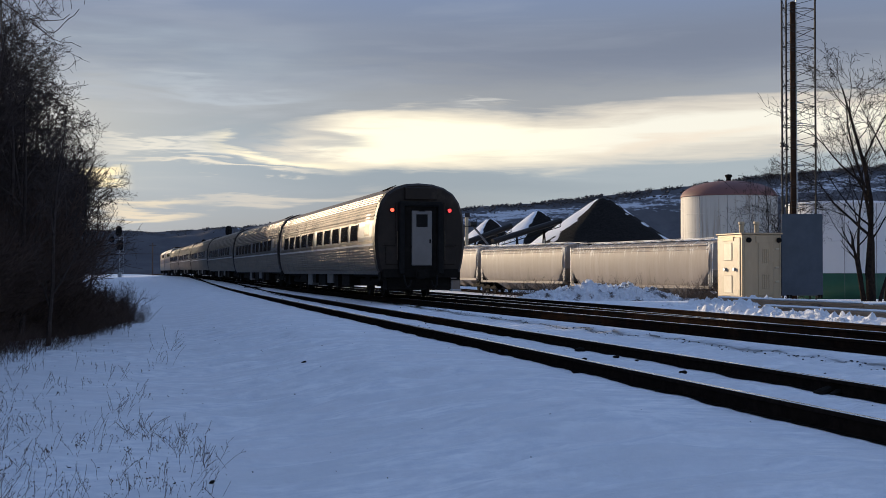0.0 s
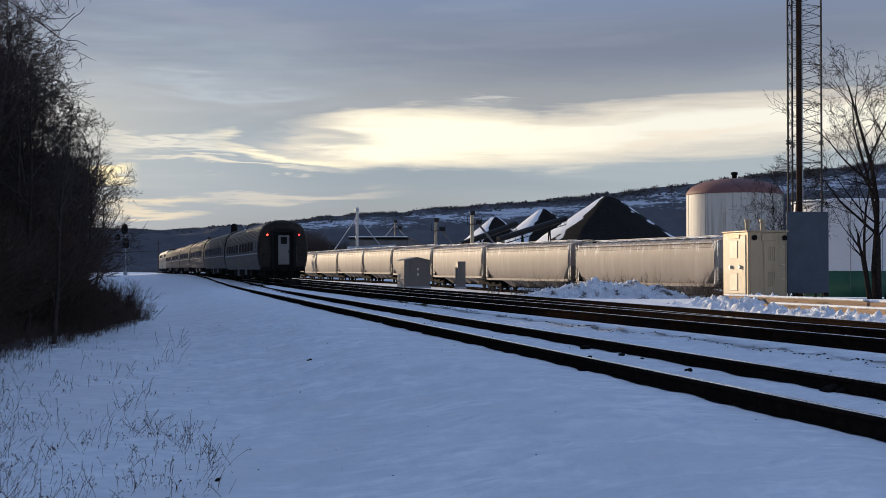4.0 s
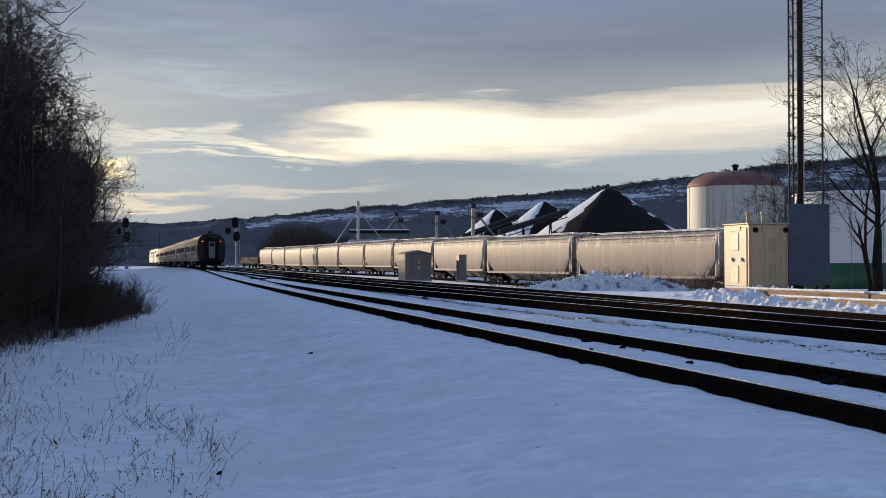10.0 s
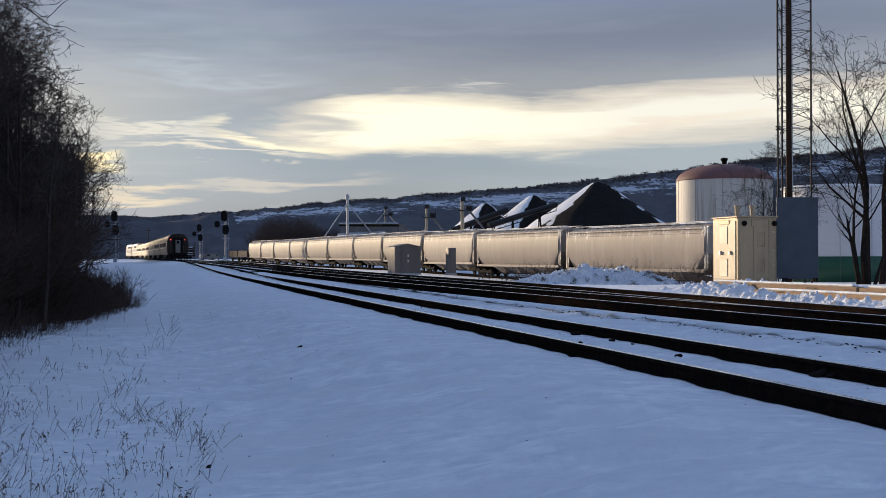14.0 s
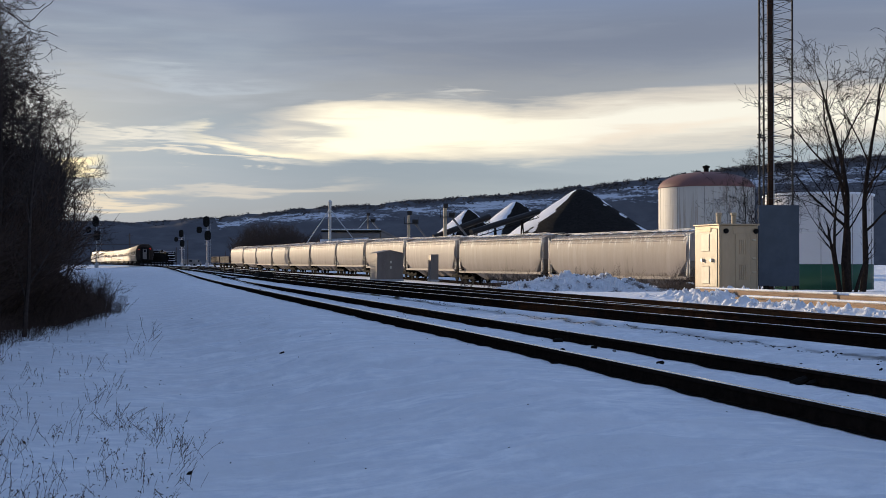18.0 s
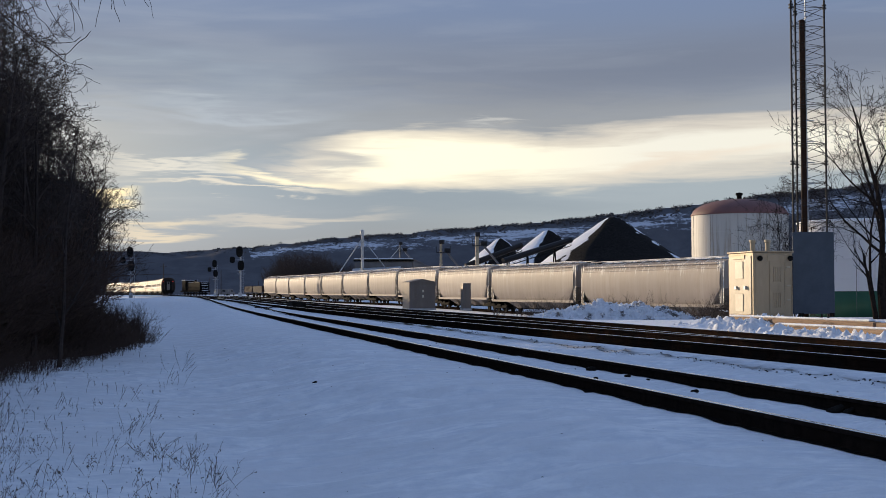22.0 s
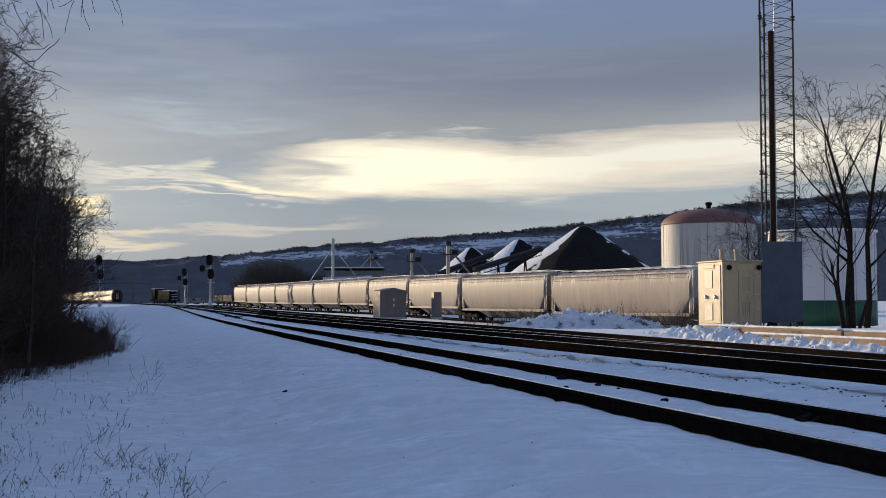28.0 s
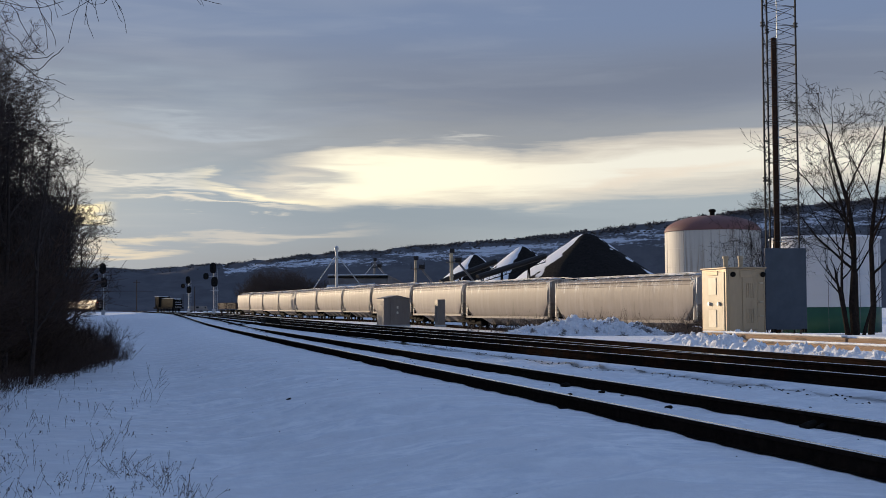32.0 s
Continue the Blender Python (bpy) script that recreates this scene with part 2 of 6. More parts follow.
BLACK = material("black_underframe", (0.007, 0.0063, 0.0056), (0.020, 0.0175, 0.015), 4, 0.9, 0.4, spec=0.06)
RUBBER = material("black_rubber", (0.008, 0.0075, 0.007), (0.018, 0.017, 0.016), 6, 0.8, 0.3, spec=0.12)
GLASS = material("tinted_glass", (0.015, 0.017, 0.02), (0.025, 0.027, 0.03), 2, 0.08, 0.0, rough_var=0.03)
BOX_GREY = material("grey_equipment_box", (0.10, 0.096, 0.09), (0.17, 0.16, 0.15), 3, 0.6, 0.2, spots=(0.08, 0.07, 0.06), spot_scale=2)
RED_LAMP = glow("red_marker_lamp", (1.0, 0.06, 0.03), 4.0)
RED_DIM = glow("dim_red_marker_lamp", (1.0, 0.05, 0.05), 1.8)
# the pale marks below the bead are sun glints put into the paint
HOPPER = material("grimy_cream_paint", (0.275, 0.232, 0.198), (0.345, 0.298, 0.260), 1.3, 0.56, 0.32, 0.0, (1.4, 1.4, 0.16), spots=(0.140, 0.112, 0.092), spot_scale=0.9,
                  spot_cut=(0.54, 0.82), vary=0.16, drips_glints=(0.58, 0.55, 0.51), glint_z=(2.7, 3.75), spec=0.10, bump_scale=2.4, bump_dist=0.07)
HOPPER_ROOF = material("grey_roof_paint", (0.36, 0.35, 0.34), (0.5, 0.49, 0.47), 2, 0.6, 0.2, spots=(0.78, 0.80, 0.83), spot_scale=0.7, spot_cut=(0.45, 0.52))
GALV = material("galvanised_steel", (0.40, 0.41, 0.42), (0.54, 0.55, 0.56), 5, 0.42, 0.15, 0.6, spots=(0.22, 0.21, 0.20), spot_scale=1.5)
CABINET = material("beige_cabinet_paint", (0.36, 0.265, 0.160), (0.47, 0.355, 0.225), 2.2, 0.34, 0.12, 0.15, (1, 1, 0.3), spots=(0.26, 0.185, 0.110), spot_scale=1.4,
                   spot_cut=(0.55, 0.75))
# on the cabinet door this paler beige puts the sunlit side into colour
CABINET_PALE = material("pale_and_sunlit_beige", (0.40, 0.325, 0.215), (0.50, 0.410, 0.285), 2.5, 0.42, 0.1, spots=(0.26, 0.185, 0.110), spot_scale=2.0, spot_cut=(0.60, 0.75))
BUNGALOW = material("aluminium_sheet", (0.135, 0.104, 0.083), (0.190, 0.150, 0.122), 2.5, 0.45, 0.12, 0.2, (1, 1, 0.3))
SHEET = material("blue_grey_sheet", (0.046, 0.060, 0.084), (0.068, 0.086, 0.115), 1.5, 0.38, 0.1, 0.6, spots=(0.06, 0.078, 0.105), spot_scale=0.8)
TOWER = material("weathered_tower_steel", (0.016, 0.015, 0.016), (0.036, 0.033, 0.032), 6, 0.6, 0.2, 0.5)
COAX = material("rust_brown_cable", (0.030, 0.016, 0.010), (0.060, 0.033, 0.021), 5, 0.8, 0.2, spec=0.1)
TANK_WHITE = material("cream_tank_paint", (0.44, 0.415, 0.37), (0.54, 0.515, 0.465), 0.5, 0.6, 0.06, 0, (1, 1, 0.15), spots=(0.36, 0.32, 0.28), spot_scale=0.6, drips_glints=(0.30, 0.255, 0.21))
TANK_RED = material("oxide_red_roof", (0.14, 0.062, 0.056), (0.20, 0.088, 0.078), 0.8, 0.7, 0.1, spots=(0.72, 0.72, 0.75), spot_scale=0.25, spot_cut=(0.66, 0.70))
TANK_GREEN = material("green_tank_paint", (0.012, 0.074, 0.034), (0.020, 0.106, 0.050), 0.9, 0.5, 0.08, 0, (1, 1, 0.3))
BARK = material("bare_bark", (0.042, 0.033, 0.030), (0.090, 0.070, 0.062), 8, 0.95, 0.5, vary=0.2, spec=0.05)
DARK_BARK = material("darker_bark", (0.014, 0.011, 0.010), (0.036, 0.028, 0.024), 8, 0.95, 0.5, vary=0.2, spec=0.03)
TWIG = material("dark_twigs", (0.052, 0.036, 0.030), (0.11, 0.074, 0.058), 8, 0.95, 0.2, vary=0.25, spec=0.05)
RIDGE_TWIG = material("grey_brown_treetops", (0.085, 0.078, 0.078), (0.14, 0.130, 0.128), 0.2, 0.95, 0.0, spec=0.05)
WEED = material("dry_weed", (0.05, 0.034, 0.026), (0.12, 0.08, 0.055), 12, 0.95, 0.1)
TIMBER = material("weathered_timber", (0.22, 0.140, 0.082), (0.36, 0.240, 0.148), 4, 0.9, 0.6, stretch=(0.4, 5, 5), spots=(0.09, 0.06, 0.04), spot_scale=1.5)
SHED = material("grey_shed_metal", (0.125, 0.118, 0.115), (0.18, 0.172, 0.168), 1.0, 0.6, 0.1, 0.1, (1, 1, 0.2))
CONCRETE = material("concrete", (0.30, 0.29, 0.28), (0.40, 0.39, 0.37), 4, 0.9, 0.4)
RUST = material("rust_brown_steel", (0.022, 0.012, 0.009), (0.042, 0.023, 0.017), 2, 0.85, 0.3)


# ---- mesh helpers ----
class Mesh:
    """Collects vertices and faces for one mesh."""

    def __init__(self):
        self.v, self.f = [], []

    def add(self, verts, faces):
        o = len(self.v)
        self.v += [tuple(p) for p in verts]
        self.f += [tuple(i + o for i in f) for f in faces]
        return self

    def box(self, c, s, m=None, bev=0.0):
        """A box of size s round c; bev cuts its edges."""
        hx, hy, hz = (0.5 * q for q in s)
        if bev <= 0:
            vs = [(x, y, z) for x in (-hx, hx) for y in (-hy, hy) for z in (-hz, hz)]
            fs = [(0, 1, 3, 2), (4, 6, 7, 5), (0, 4, 5, 1), (2, 3, 7, 6), (0, 2, 6, 4), (1, 5, 7, 3)]
        else:
            b = min(bev, 0.45 * min(s))
            vs, ix = [], {}
            for sx in (-1, 1):
                for sy in (-1, 1):
                    for sz in (-1, 1):
                        for k in range(3):
                            p = [sx * (hx - b), sy * (hy - b), sz * (hz - b)]
                            p[k] = (sx * hx, sy * hy, sz * hz)[k]
                            ix[sx, sy, sz, k] = len(vs)
                            vs.append(p)
            fs = []
            for k in range(3):
                u, w = (k + 1) % 3, (k + 2) % 3
                for s1 in (-1, 1):
                    q = []
                    for a, c2 in ((-1, -1), (1, -1), (1, 1), (-1, 1)):
                        t = [0, 0, 0]
                        t[k], t[u], t[w] = s1, a, c2
                        q.append(ix[(*t, k)])
                    fs.append(q if s1 > 0 else q[::-1])
                for a in (-1, 1):
                    for c2 in (-1, 1):
                        q = []
                        for t0, kk in ((-1, u), (1, u), (1, w), (-1, w)):
                            t = [0, 0, 0]
                            t[k], t[u], t[w] = t0, a, c2
                            q.append(ix[(*t, kk)])
                        fs.append(q if a * c2 < 0 else q[::-1])
            for sx in (-1, 1):
                for sy in (-1, 1):
                    for sz in (-1, 1):
                        q = [ix[sx, sy, sz, k] for k in range(3)]
                        fs.append(q if sx * sy * sz > 0 else q[::-1])
        out = []
        for p in vs:
            p = Vector(p)
            if m is not None:
                p = m @ p
            out.append((p[0] + c[0], p[1] + c[1], p[2] + c[2]))
        return self.add(out, fs)

    def tube(self, p, q, r, r2=None, n=6, caps=True):
        """A tapered rod from p to q."""
        p, q = Vector(p), Vector(q)
        r2 = r if r2 is None else r2
        d = (q - p).normalized()
        u = d.orthogonal().normalized()
        w = d.cross(u)
        vs = []
        for c, rr in ((p, r), (q, r2)):
            for i in range(n):
                a = 2 * math.pi * i / n
                vs.append(c + (u * math.cos(a) + w * math.sin(a)) * rr)
        fs = [(i, (i + 1) % n, n + (i + 1) % n, n + i) for i in range(n)]
        if caps:
            fs += [tuple(range(n))[::-1], tuple(range(n, 2 * n))]
        return self.add(vs, fs)

    def loft(self, rings, closed=True, caps=True):
        """Skins rings of equal length."""
        n = len(rings[0])
        vs = [p for r in rings for p in r]
        fs = []
        k = n if closed else n - 1
        for j in range(len(rings) - 1):
            for i in range(k):
                a, b = j * n + i, j * n + (i + 1) % n
                fs.append((a, b, b + n, a + n))
        if caps and closed:
            fs += [tuple(range(n))[::-1], tuple(range((len(rings) - 1) * n, len(rings) * n))]
        return self.add(vs, fs)

    def lathe(self, prof, c=(0, 0, 0), n=24):
        """Turns a profile of (radius, z) round the upright through c."""
        rings = [[(c[0] + r * math.cos(2 * math.pi * i / n), c[1] + r * math.sin(2 * math.pi * i / n), c[2] + z) for i in range(n)] for r, z in prof]
        return self.loft(rings)

    def mesh(self, name, smooth=False):
        me = bpy.data.meshes.new(name)
        me.from_pydata(self.v, [], self.f)
        if smooth:
            me.polygons.foreach_set("use_smooth", [True] * len(me.polygons))
        me.update()
        return me


def part(name, ms, mat, parent=None, label="", smooth=False, at=None, kind=""):
    """Links a Mesh, or mesh data, as one object under its parent."""
    me = ms if isinstance(ms, bpy.types.Mesh) else ms.mesh(name, smooth)
    if mat is not None and not me.materials:
        me.materials.append(mat)
    ob = new(name, me)
    if at is not None:
        ob.matrix_basis = at
    if parent is not None:
        ob.parent = parent
    return tagged(ob, label=label, kind=kind)


def thing(name, label, category, m=None, group="", kind=""):
    ob = new(name)
    ob.empty_display_size = 0.3
    if m is not None:
        ob.matrix_basis = m
    return tagged(ob, label, category, group, kind)


def step(x, a, b):
    t = min(1.0, max(0.0, (x - a) / (b - a)))
    return t * t * (3 - 2 * t)


def interp(x, pts):
    if x <= pts[0][0]:
        return pts[0][1]
    for (x0, y0), (x1, y1) in zip(pts, pts[1:]):
        if x <= x1:
            return y0 + (y1 - y0) * (x - x0) / (x1 - x0)
    return pts[-1][1]


# ---- the plan: two tracks that meet, a yard track with hoppers, the ground ----
A_MAIN, D_MAIN = radians(14.68), 10.4
A_NEAR, D_NEAR = radians(13.1), 5.87
U_MAIN, N_MAIN = Vector((-math.sin(A_MAIN), math.cos(A_MAIN))), Vector((math.cos(A_MAIN), math.sin(A_MAIN)))
U_NEAR, N_NEAR = Vector((-math.sin(A_NEAR), math.cos(A_NEAR))), Vector((math.cos(A_NEAR), math.sin(A_NEAR)))
S_BEND, R_BEND = 300.0, 1300.0


def rise(y):
    return 0.45 * step(y, 40, 190)


def main_at(s):
    """Place (at the rail heads) and heading of the main track s metres along it."""
    p = N_MAIN * D_MAIN + U_MAIN * min(s, S_BEND)
    a = A_MAIN
    if s > S_BEND:
        b = (s - S_BEND) / R_BEND
        p = p + U_MAIN * R_BEND * math.sin(b) - N_MAIN * R_BEND * (1 - math.cos(b))
        a += b
    return Vector((p.x, p.y, 0.16 + rise(p.y))), a


def near_at(s):
    p = N_NEAR * D_NEAR + U_NEAR * s
    gap = (N_MAIN * D_MAIN - p).dot(N_MAIN)
    if gap < 0.02:
        q = N_MAIN * D_MAIN + U_MAIN * ((p - N_MAIN * D_MAIN).dot(U_MAIN))
        p = q
    return Vector((p.x, p.y, (0.16 + rise(p.y)) * step(s, 60, 150))), A_NEAR


# where the ends of the parked hopper cars stand on the yard track
HOP = [(19.75, 86.0, -1.20), (11.7, 106.0, -1.01), (4.94, 125.0, -0.85), (-0.38, 142.5, -0.67), (-5.57, 158.5, -0.50), (-10.2, 174.5, -0.44),
       (-15.1, 190.0, -0.42), (-19.9, 206.0, -0.43), (-24.6, 223.0, -0.39), (-29.6, 240.0, -0.32), (-34.6, 258.5, -0.19), (-39.9, 277.0, -0.02)]


def hopper_x(y):
    if y < 88:
        return 18.9 + (88 - y) * 0.40
    if y > 277:
        return -39.9 - (y - 277) * 0.287
    return interp(y, [(p[1], p[0]) for p in HOP])


def hopper_z(y):
    return interp(y, [(40, -0.9)] + [(p[1], p[2]) for p in HOP] + [(400, 0.3)])


# hollows where the snow has sunk: place, half sizes, depth
DENTS = [(-3.62, 25.6, 0.62, 1.0, 0.13), (-4.9, 33.0, 0.7, 1.2, 0.11), (-1.95, 17.6, 0.42, 0.6, 0.13), (-3.2, 30.2, 0.5, 0.5, 0.04), (1.15, 12.9, 0.16, 0.22, 0.04), (0.75, 12.2, 0.12, 0.16, 0.03), (1.5, 15.2, 0.2, 0.2, 0.03)]


def ground_z(x, y):
    p = Vector((x, y))
    dn, dm = p.dot(N_NEAR), p.dot(N_MAIN)
    z = -0.145
    z -= 0.41 * (1 - step(dn, 0.6, 3.9))                      # lower strip where the camera stands
    z += 0.35 * step(-dn, 12, 40)                             # the wood's floor climbs a little
    z += 3.0 * step(-x - 0.286 * y, 8, 19) * step(y, 38, 60) * (1 - step(y, 300, 330))     # an unseen bank along the line, added to block the low sun
    right = step(dm, D_MAIN + 2.6, D_MAIN + 13)
    yard = interp(y, [(0, -0.15), (50, -0.12), (75, -0.6), (88, -1.38), (106, -1.2), (125, -1.03), (158, -0.70), (206, -0.62), (277, -0.22), (400, 0.1)])
    zl = z + rise(y)
    z = zl * (1 - right) + yard * right
    z += (0.12 * step(y, 30, 56) + 0.06 * step(y, 60, 86)) * (1 - step(abs(dm - D_MAIN), 1.2, 2.1))      # the packed bed of the main line
    z += 0.012 * noise.noise((x * 0.9, y * 0.9, 1.7)) + 0.02 * noise.noise((x * 0.21, y * 0.21, 4.0))
    for cx, cy, rx, ry, dz in DENTS:
        q = ((x - cx) / rx) ** 2 + ((y - cy) / ry) ** 2
        if q < 6:
            z += -dz * math.exp(-q * 1.6) + 0.35 * dz * math.exp(-(math.sqrt(q) - 1.25) ** 2 * 9)
    if y < 40 and dn < 4.9:      # wind ripples on the open snow
        k = (1 - step(y, 26, 40)) * step(noise.noise((x * 0.3, y * 0.3, 9.0)), -0.35, 0.3) * (1 - step(dn, 3.7, 4.8))
        z += k * (0.105 * noise.noise((x * 0.75 + 0.5 * y, y * 2.4, 6.0)) + 0.05 * noise.noise((x * 1.9 + 0.6 * y, y * 3.4, 15.0)))
    if y < 45:
        z += 0.036 * noise.fractal((x * 0.55, y * 1.7, 2.0), 0.9, 2.2, 4) * (1 - step(y, 25, 45)) * (1 - 0.6 * step(dn, 4.0, 4.8))
        if y < 38 and dn < 4.9:      # hummocks a hand's width to a stride across
            k = (1 - step(y, 24, 38)) * (0.45 + 0.55 * step(noise.noise((x * 0.5, y * 0.5, 19.0)), -0.3, 0.4)) * (1 - step(dn, 4.0, 4.9))
            z += k * (0.030 * noise.noise((x * 1.5, y * 2.2, 21.0)) + 0.016 * noise.noise((x * 3.0, y * 4.2, 23.0)) + 0.007 * noise.noise((x * 6.5, y * 7.5, 27.0)))
        if y < 26 and dn < 4.8:      # small pits and crust
            z += 0.045 * abs(noise.noise((x * 1.9, y * 2.7, 11.0))) * step(noise.noise((x * 0.45, y * 0.45, 13.0)), -0.1, 0.4)
        if dn > 4.6:       # trodden, broken crust between the tracks
            k = step(dn, 5.3, 5.7) * (1 - step(dn, 9.6, 10.6)) * step(abs(dn - 6.625), 0.15, 0.5)
            z += k * (0.062 * noise.noise((x * 2.2, y * 2.2, 3.3)) + 0.075 * abs(noise.noise((x * 3.3, y * 2.7, 5.1))) - 0.012)
        edge = abs(abs(dn - D_NEAR) - 0.755)
        z += 0.010 * noise.noise((x * 2.1, y * 2.1, 8.0)) * (1 - step(edge, 0.0, 0.5))
    return z - 2.0 * step(y, 350, 900)


# ---- ground, hills ----
def axis(lo, hi, fine_lo, fine_hi, d, grow=1.13):
    out, x, s = [fine_lo], fine_lo, d
    while out[-1] < fine_hi:
        out.append(out[-1] + d)
    s = d
    while out[-1] < hi:
        s *= grow
        out.append(out[-1] + s)
    s = d
    while out[0] > lo:
        s *= grow
        out.insert(0, out[0] - s)
    return out


def make_ground():
    xs, ys = axis(-3500, 3500, -9, 14, 0.14, 1.09), axis(-400, 4600, 8, 36, 0.14, 1.035)
    vs = [(x, y, ground_z(x, y)) for y in ys for x in xs]
    n = len(xs)
    fs = [(j * n + i, j * n + i + 1, (j + 1) * n + i + 1, (j + 1) * n + i) for j in range(len(ys) - 1) for i in range(n - 1)]
    g = part("ground", Mesh().add(vs, fs), SNOW, smooth=True, kind="structure", label="snow-covered ground beside the railway tracks")
    return g


make_ground()


def hill_material(name, wood_a, wood_b, amount):
    """Bare woods with snowy clearings high on the slope; "rise" is the height share along the slope."""
    mt = material(name, wood_a, wood_b, 0.03, 0.95, 0.0, spec=0.05)
    nt = mt.node_tree
    N, L = nt.nodes.new, nt.links.new
    bs = nt.nodes["Principled BSDF"]
    old = bs.inputs["Base Color"].links[0].from_socket
    co = N("ShaderNodeTexCoord")

    def nz(sc, d, r):
        mp = N("ShaderNodeMapping")
        mp.inputs["Scale"].default_value = sc
        L(co.outputs["Object"], mp.inputs[0])
        n = N("ShaderNodeTexNoise")
        n.inputs["Scale"].default_value, n.inputs["Detail"].default_value, n.inputs["Roughness"].default_value = 1.0, d, r
        L(mp.outputs[0], n.inputs["Vector"])
        return n.outputs[0]

    def m(op, p, q):
        n = N("ShaderNodeMath")
        n.operation = op
        for i, v in enumerate((p, q)):
            if isinstance(v, float):
                n.inputs[i].default_value = v
            else:
                L(v, n.inputs[i])
        return n.outputs[0]

    at = N("ShaderNodeAttribute")
    at.attribute_name = "rise"
    up = N("ShaderNodeMapRange")
    up.interpolation_type = "SMOOTHSTEP"
    up.inputs[1].default_value, up.inputs[2].default_value = 0.58, 0.80
    L(at.outputs["Fac"], up.inputs[0])
    top = N("ShaderNodeMapRange")
    top.interpolation_type = "SMOOTHSTEP"
    top.inputs[1].default_value, top.inputs[2].default_value, top.inputs[3].default_value, top.inputs[4].default_value = 0.88, 0.985, 1.0, 0.0
    L(at.outputs["Fac"], top.inputs[0])
    band = m("MULTIPLY", up.outputs[0], top.outputs[0])
    v = m("ADD", m("MULTIPLY", nz((0.016, 0.016, 0.11), 5, 0.68), 1.15), m("MULTIPLY", nz((0.14, 0.14, 0.34), 5, 0.8), 0.82))
    v = m("ADD", v, m("MULTIPLY", band, 0.34))
    rg = N("ShaderNodeMapRange")
    rg.interpolation_type = "SMOOTHSTEP"
    rg.inputs[1].default_value, rg.inputs[2].default_value = amount, amount + 0.15
    L(v, rg.inputs[0])
    mx = N("ShaderNodeMix")
    mx.data_type = "RGBA"
    L(rg.outputs[0], mx.inputs[0])
    L(old, mx.inputs[6])
    mx.inputs[7].default_value = (0.55, 0.58, 0.64, 1)
    L(mx.outputs[2], bs.inputs["Base Color"])
    return mt


# wood colours lightened to blue-grey, with the distance haze painted in
HILL_NEAR = hill_material("hazed_wooded_hillside", (0.088, 0.089, 0.101), (0.130, 0.131, 0.143), 1.27)


def hill(name, label, mat, r0, r1, az0, az1, crest, tree, seed, clear):
    """A long ridge: crest gives its height angle in degrees by azimuth; fringe of trees along the top."""
    na, nr = 380, 26
    rings = []
    for j in range(nr):
        k = j / (nr - 1)
        ring = []
        for i in range(na):
            a = az0 + (az1 - az0) * i / (na - 1)
            r = r0 + (r1 - r0) * k
            top = math.tan(radians(interp(a, crest))) * r1
            h = top * (0.70 * k + 0.30 * k * k * (3 - 2 * k))
            h += (1.6 + 1.8 * k) * noise.fractal((a * 0.8, k * 5, seed), 0.9, 2.1, 5) * step(k, 0.02, 0.2)
            ring.append((r * math.sin(radians(a)), r * math.cos(radians(a)), h - 3.0 * (1 - step(k, 0, 0.15))))
        rings.append(ring)
    base = Mesh().loft(rings, closed=False)
    base = base.mesh(name, True)
    rel = base.attributes.new("rise", "FLOAT", "POINT")
    rel.data.foreach_set("value", [p[2] / max(1.0, max(rings[j][i][2] for j in range(nr))) * step(az0 + (az1 - az0) * i / (na - 1), clear, clear + 0.9) for ring in rings for i, p in enumerate(ring)])
    ob = part(name, base, mat, smooth=True, kind="structure", label=label)
    # bare treetops along and below the crest
    rng = random.Random(seed)
    ms = Mesh()
    for _ in range(tree):
        a = rng.uniform(az0, az1)
        k = 1 - abs(rng.gauss(0, 0.06))
        i = (a - az0) / (az1 - az0) * (na - 1)
        j = max(0, min(nr - 1, k * (nr - 1)))
        j0, i0 = min(nr - 2, int(j)), min(na - 2, int(i))
        va, vb = Vector(rings[j0][i0]).lerp(Vector(rings[j0][i0 + 1]), i - i0), Vector(rings[j0 + 1][i0]).lerp(Vector(rings[j0 + 1][i0 + 1]), i - i0)
        p = va.lerp(vb, j - j0)
        if noise.noise((a * 1.7, k * 9, seed)) < -0.12:
            continue
        h = rng.uniform(2.0, 5.0) * interp(a, [(-12, 0.5), (-8, 0.8), (5, 1.1), (20, 1.6)])
        w = h * rng.uniform(0.25, 0.5)
        t = rng.uniform(0, 3.14)
        dx, dy = math.cos(t) * w, math.sin(t) * w
        if rng.random() < 0.12:       # close-grown crown
            cr, cz = h * rng.uniform(0.35, 0.7), p[2] + h * 0.35
            ring = [(p[0] + cr * math.cos(t + 1.257 * q) * rng.uniform(0.7, 1.1), p[1] + cr * math.sin(t + 1.257 * q), cz + h * rng.uniform(-0.12, 0.15)) for q in range(5)]
            ms.add(ring + [(p[0] + 0.2 * cr * dx / w, p[1], p[2] + h * rng.uniform(0.62, 0.85)), (p[0], p[1], p[2] - 1.5)],
                   [(q, (q + 1) % 5, 5) for q in range(5)] + [((q + 1) % 5, q, 6) for q in range(5)])
        for q in range(4):       # thin rising limbs
            e, g = rng.uniform(-1, 1), rng.uniform(0.03, 0.085) * w
            k2 = rng.uniform(0.5, 1.0) * h
            ux, uy = dx / max(w, 0.01) * g, dy / max(w, 0.01) * g
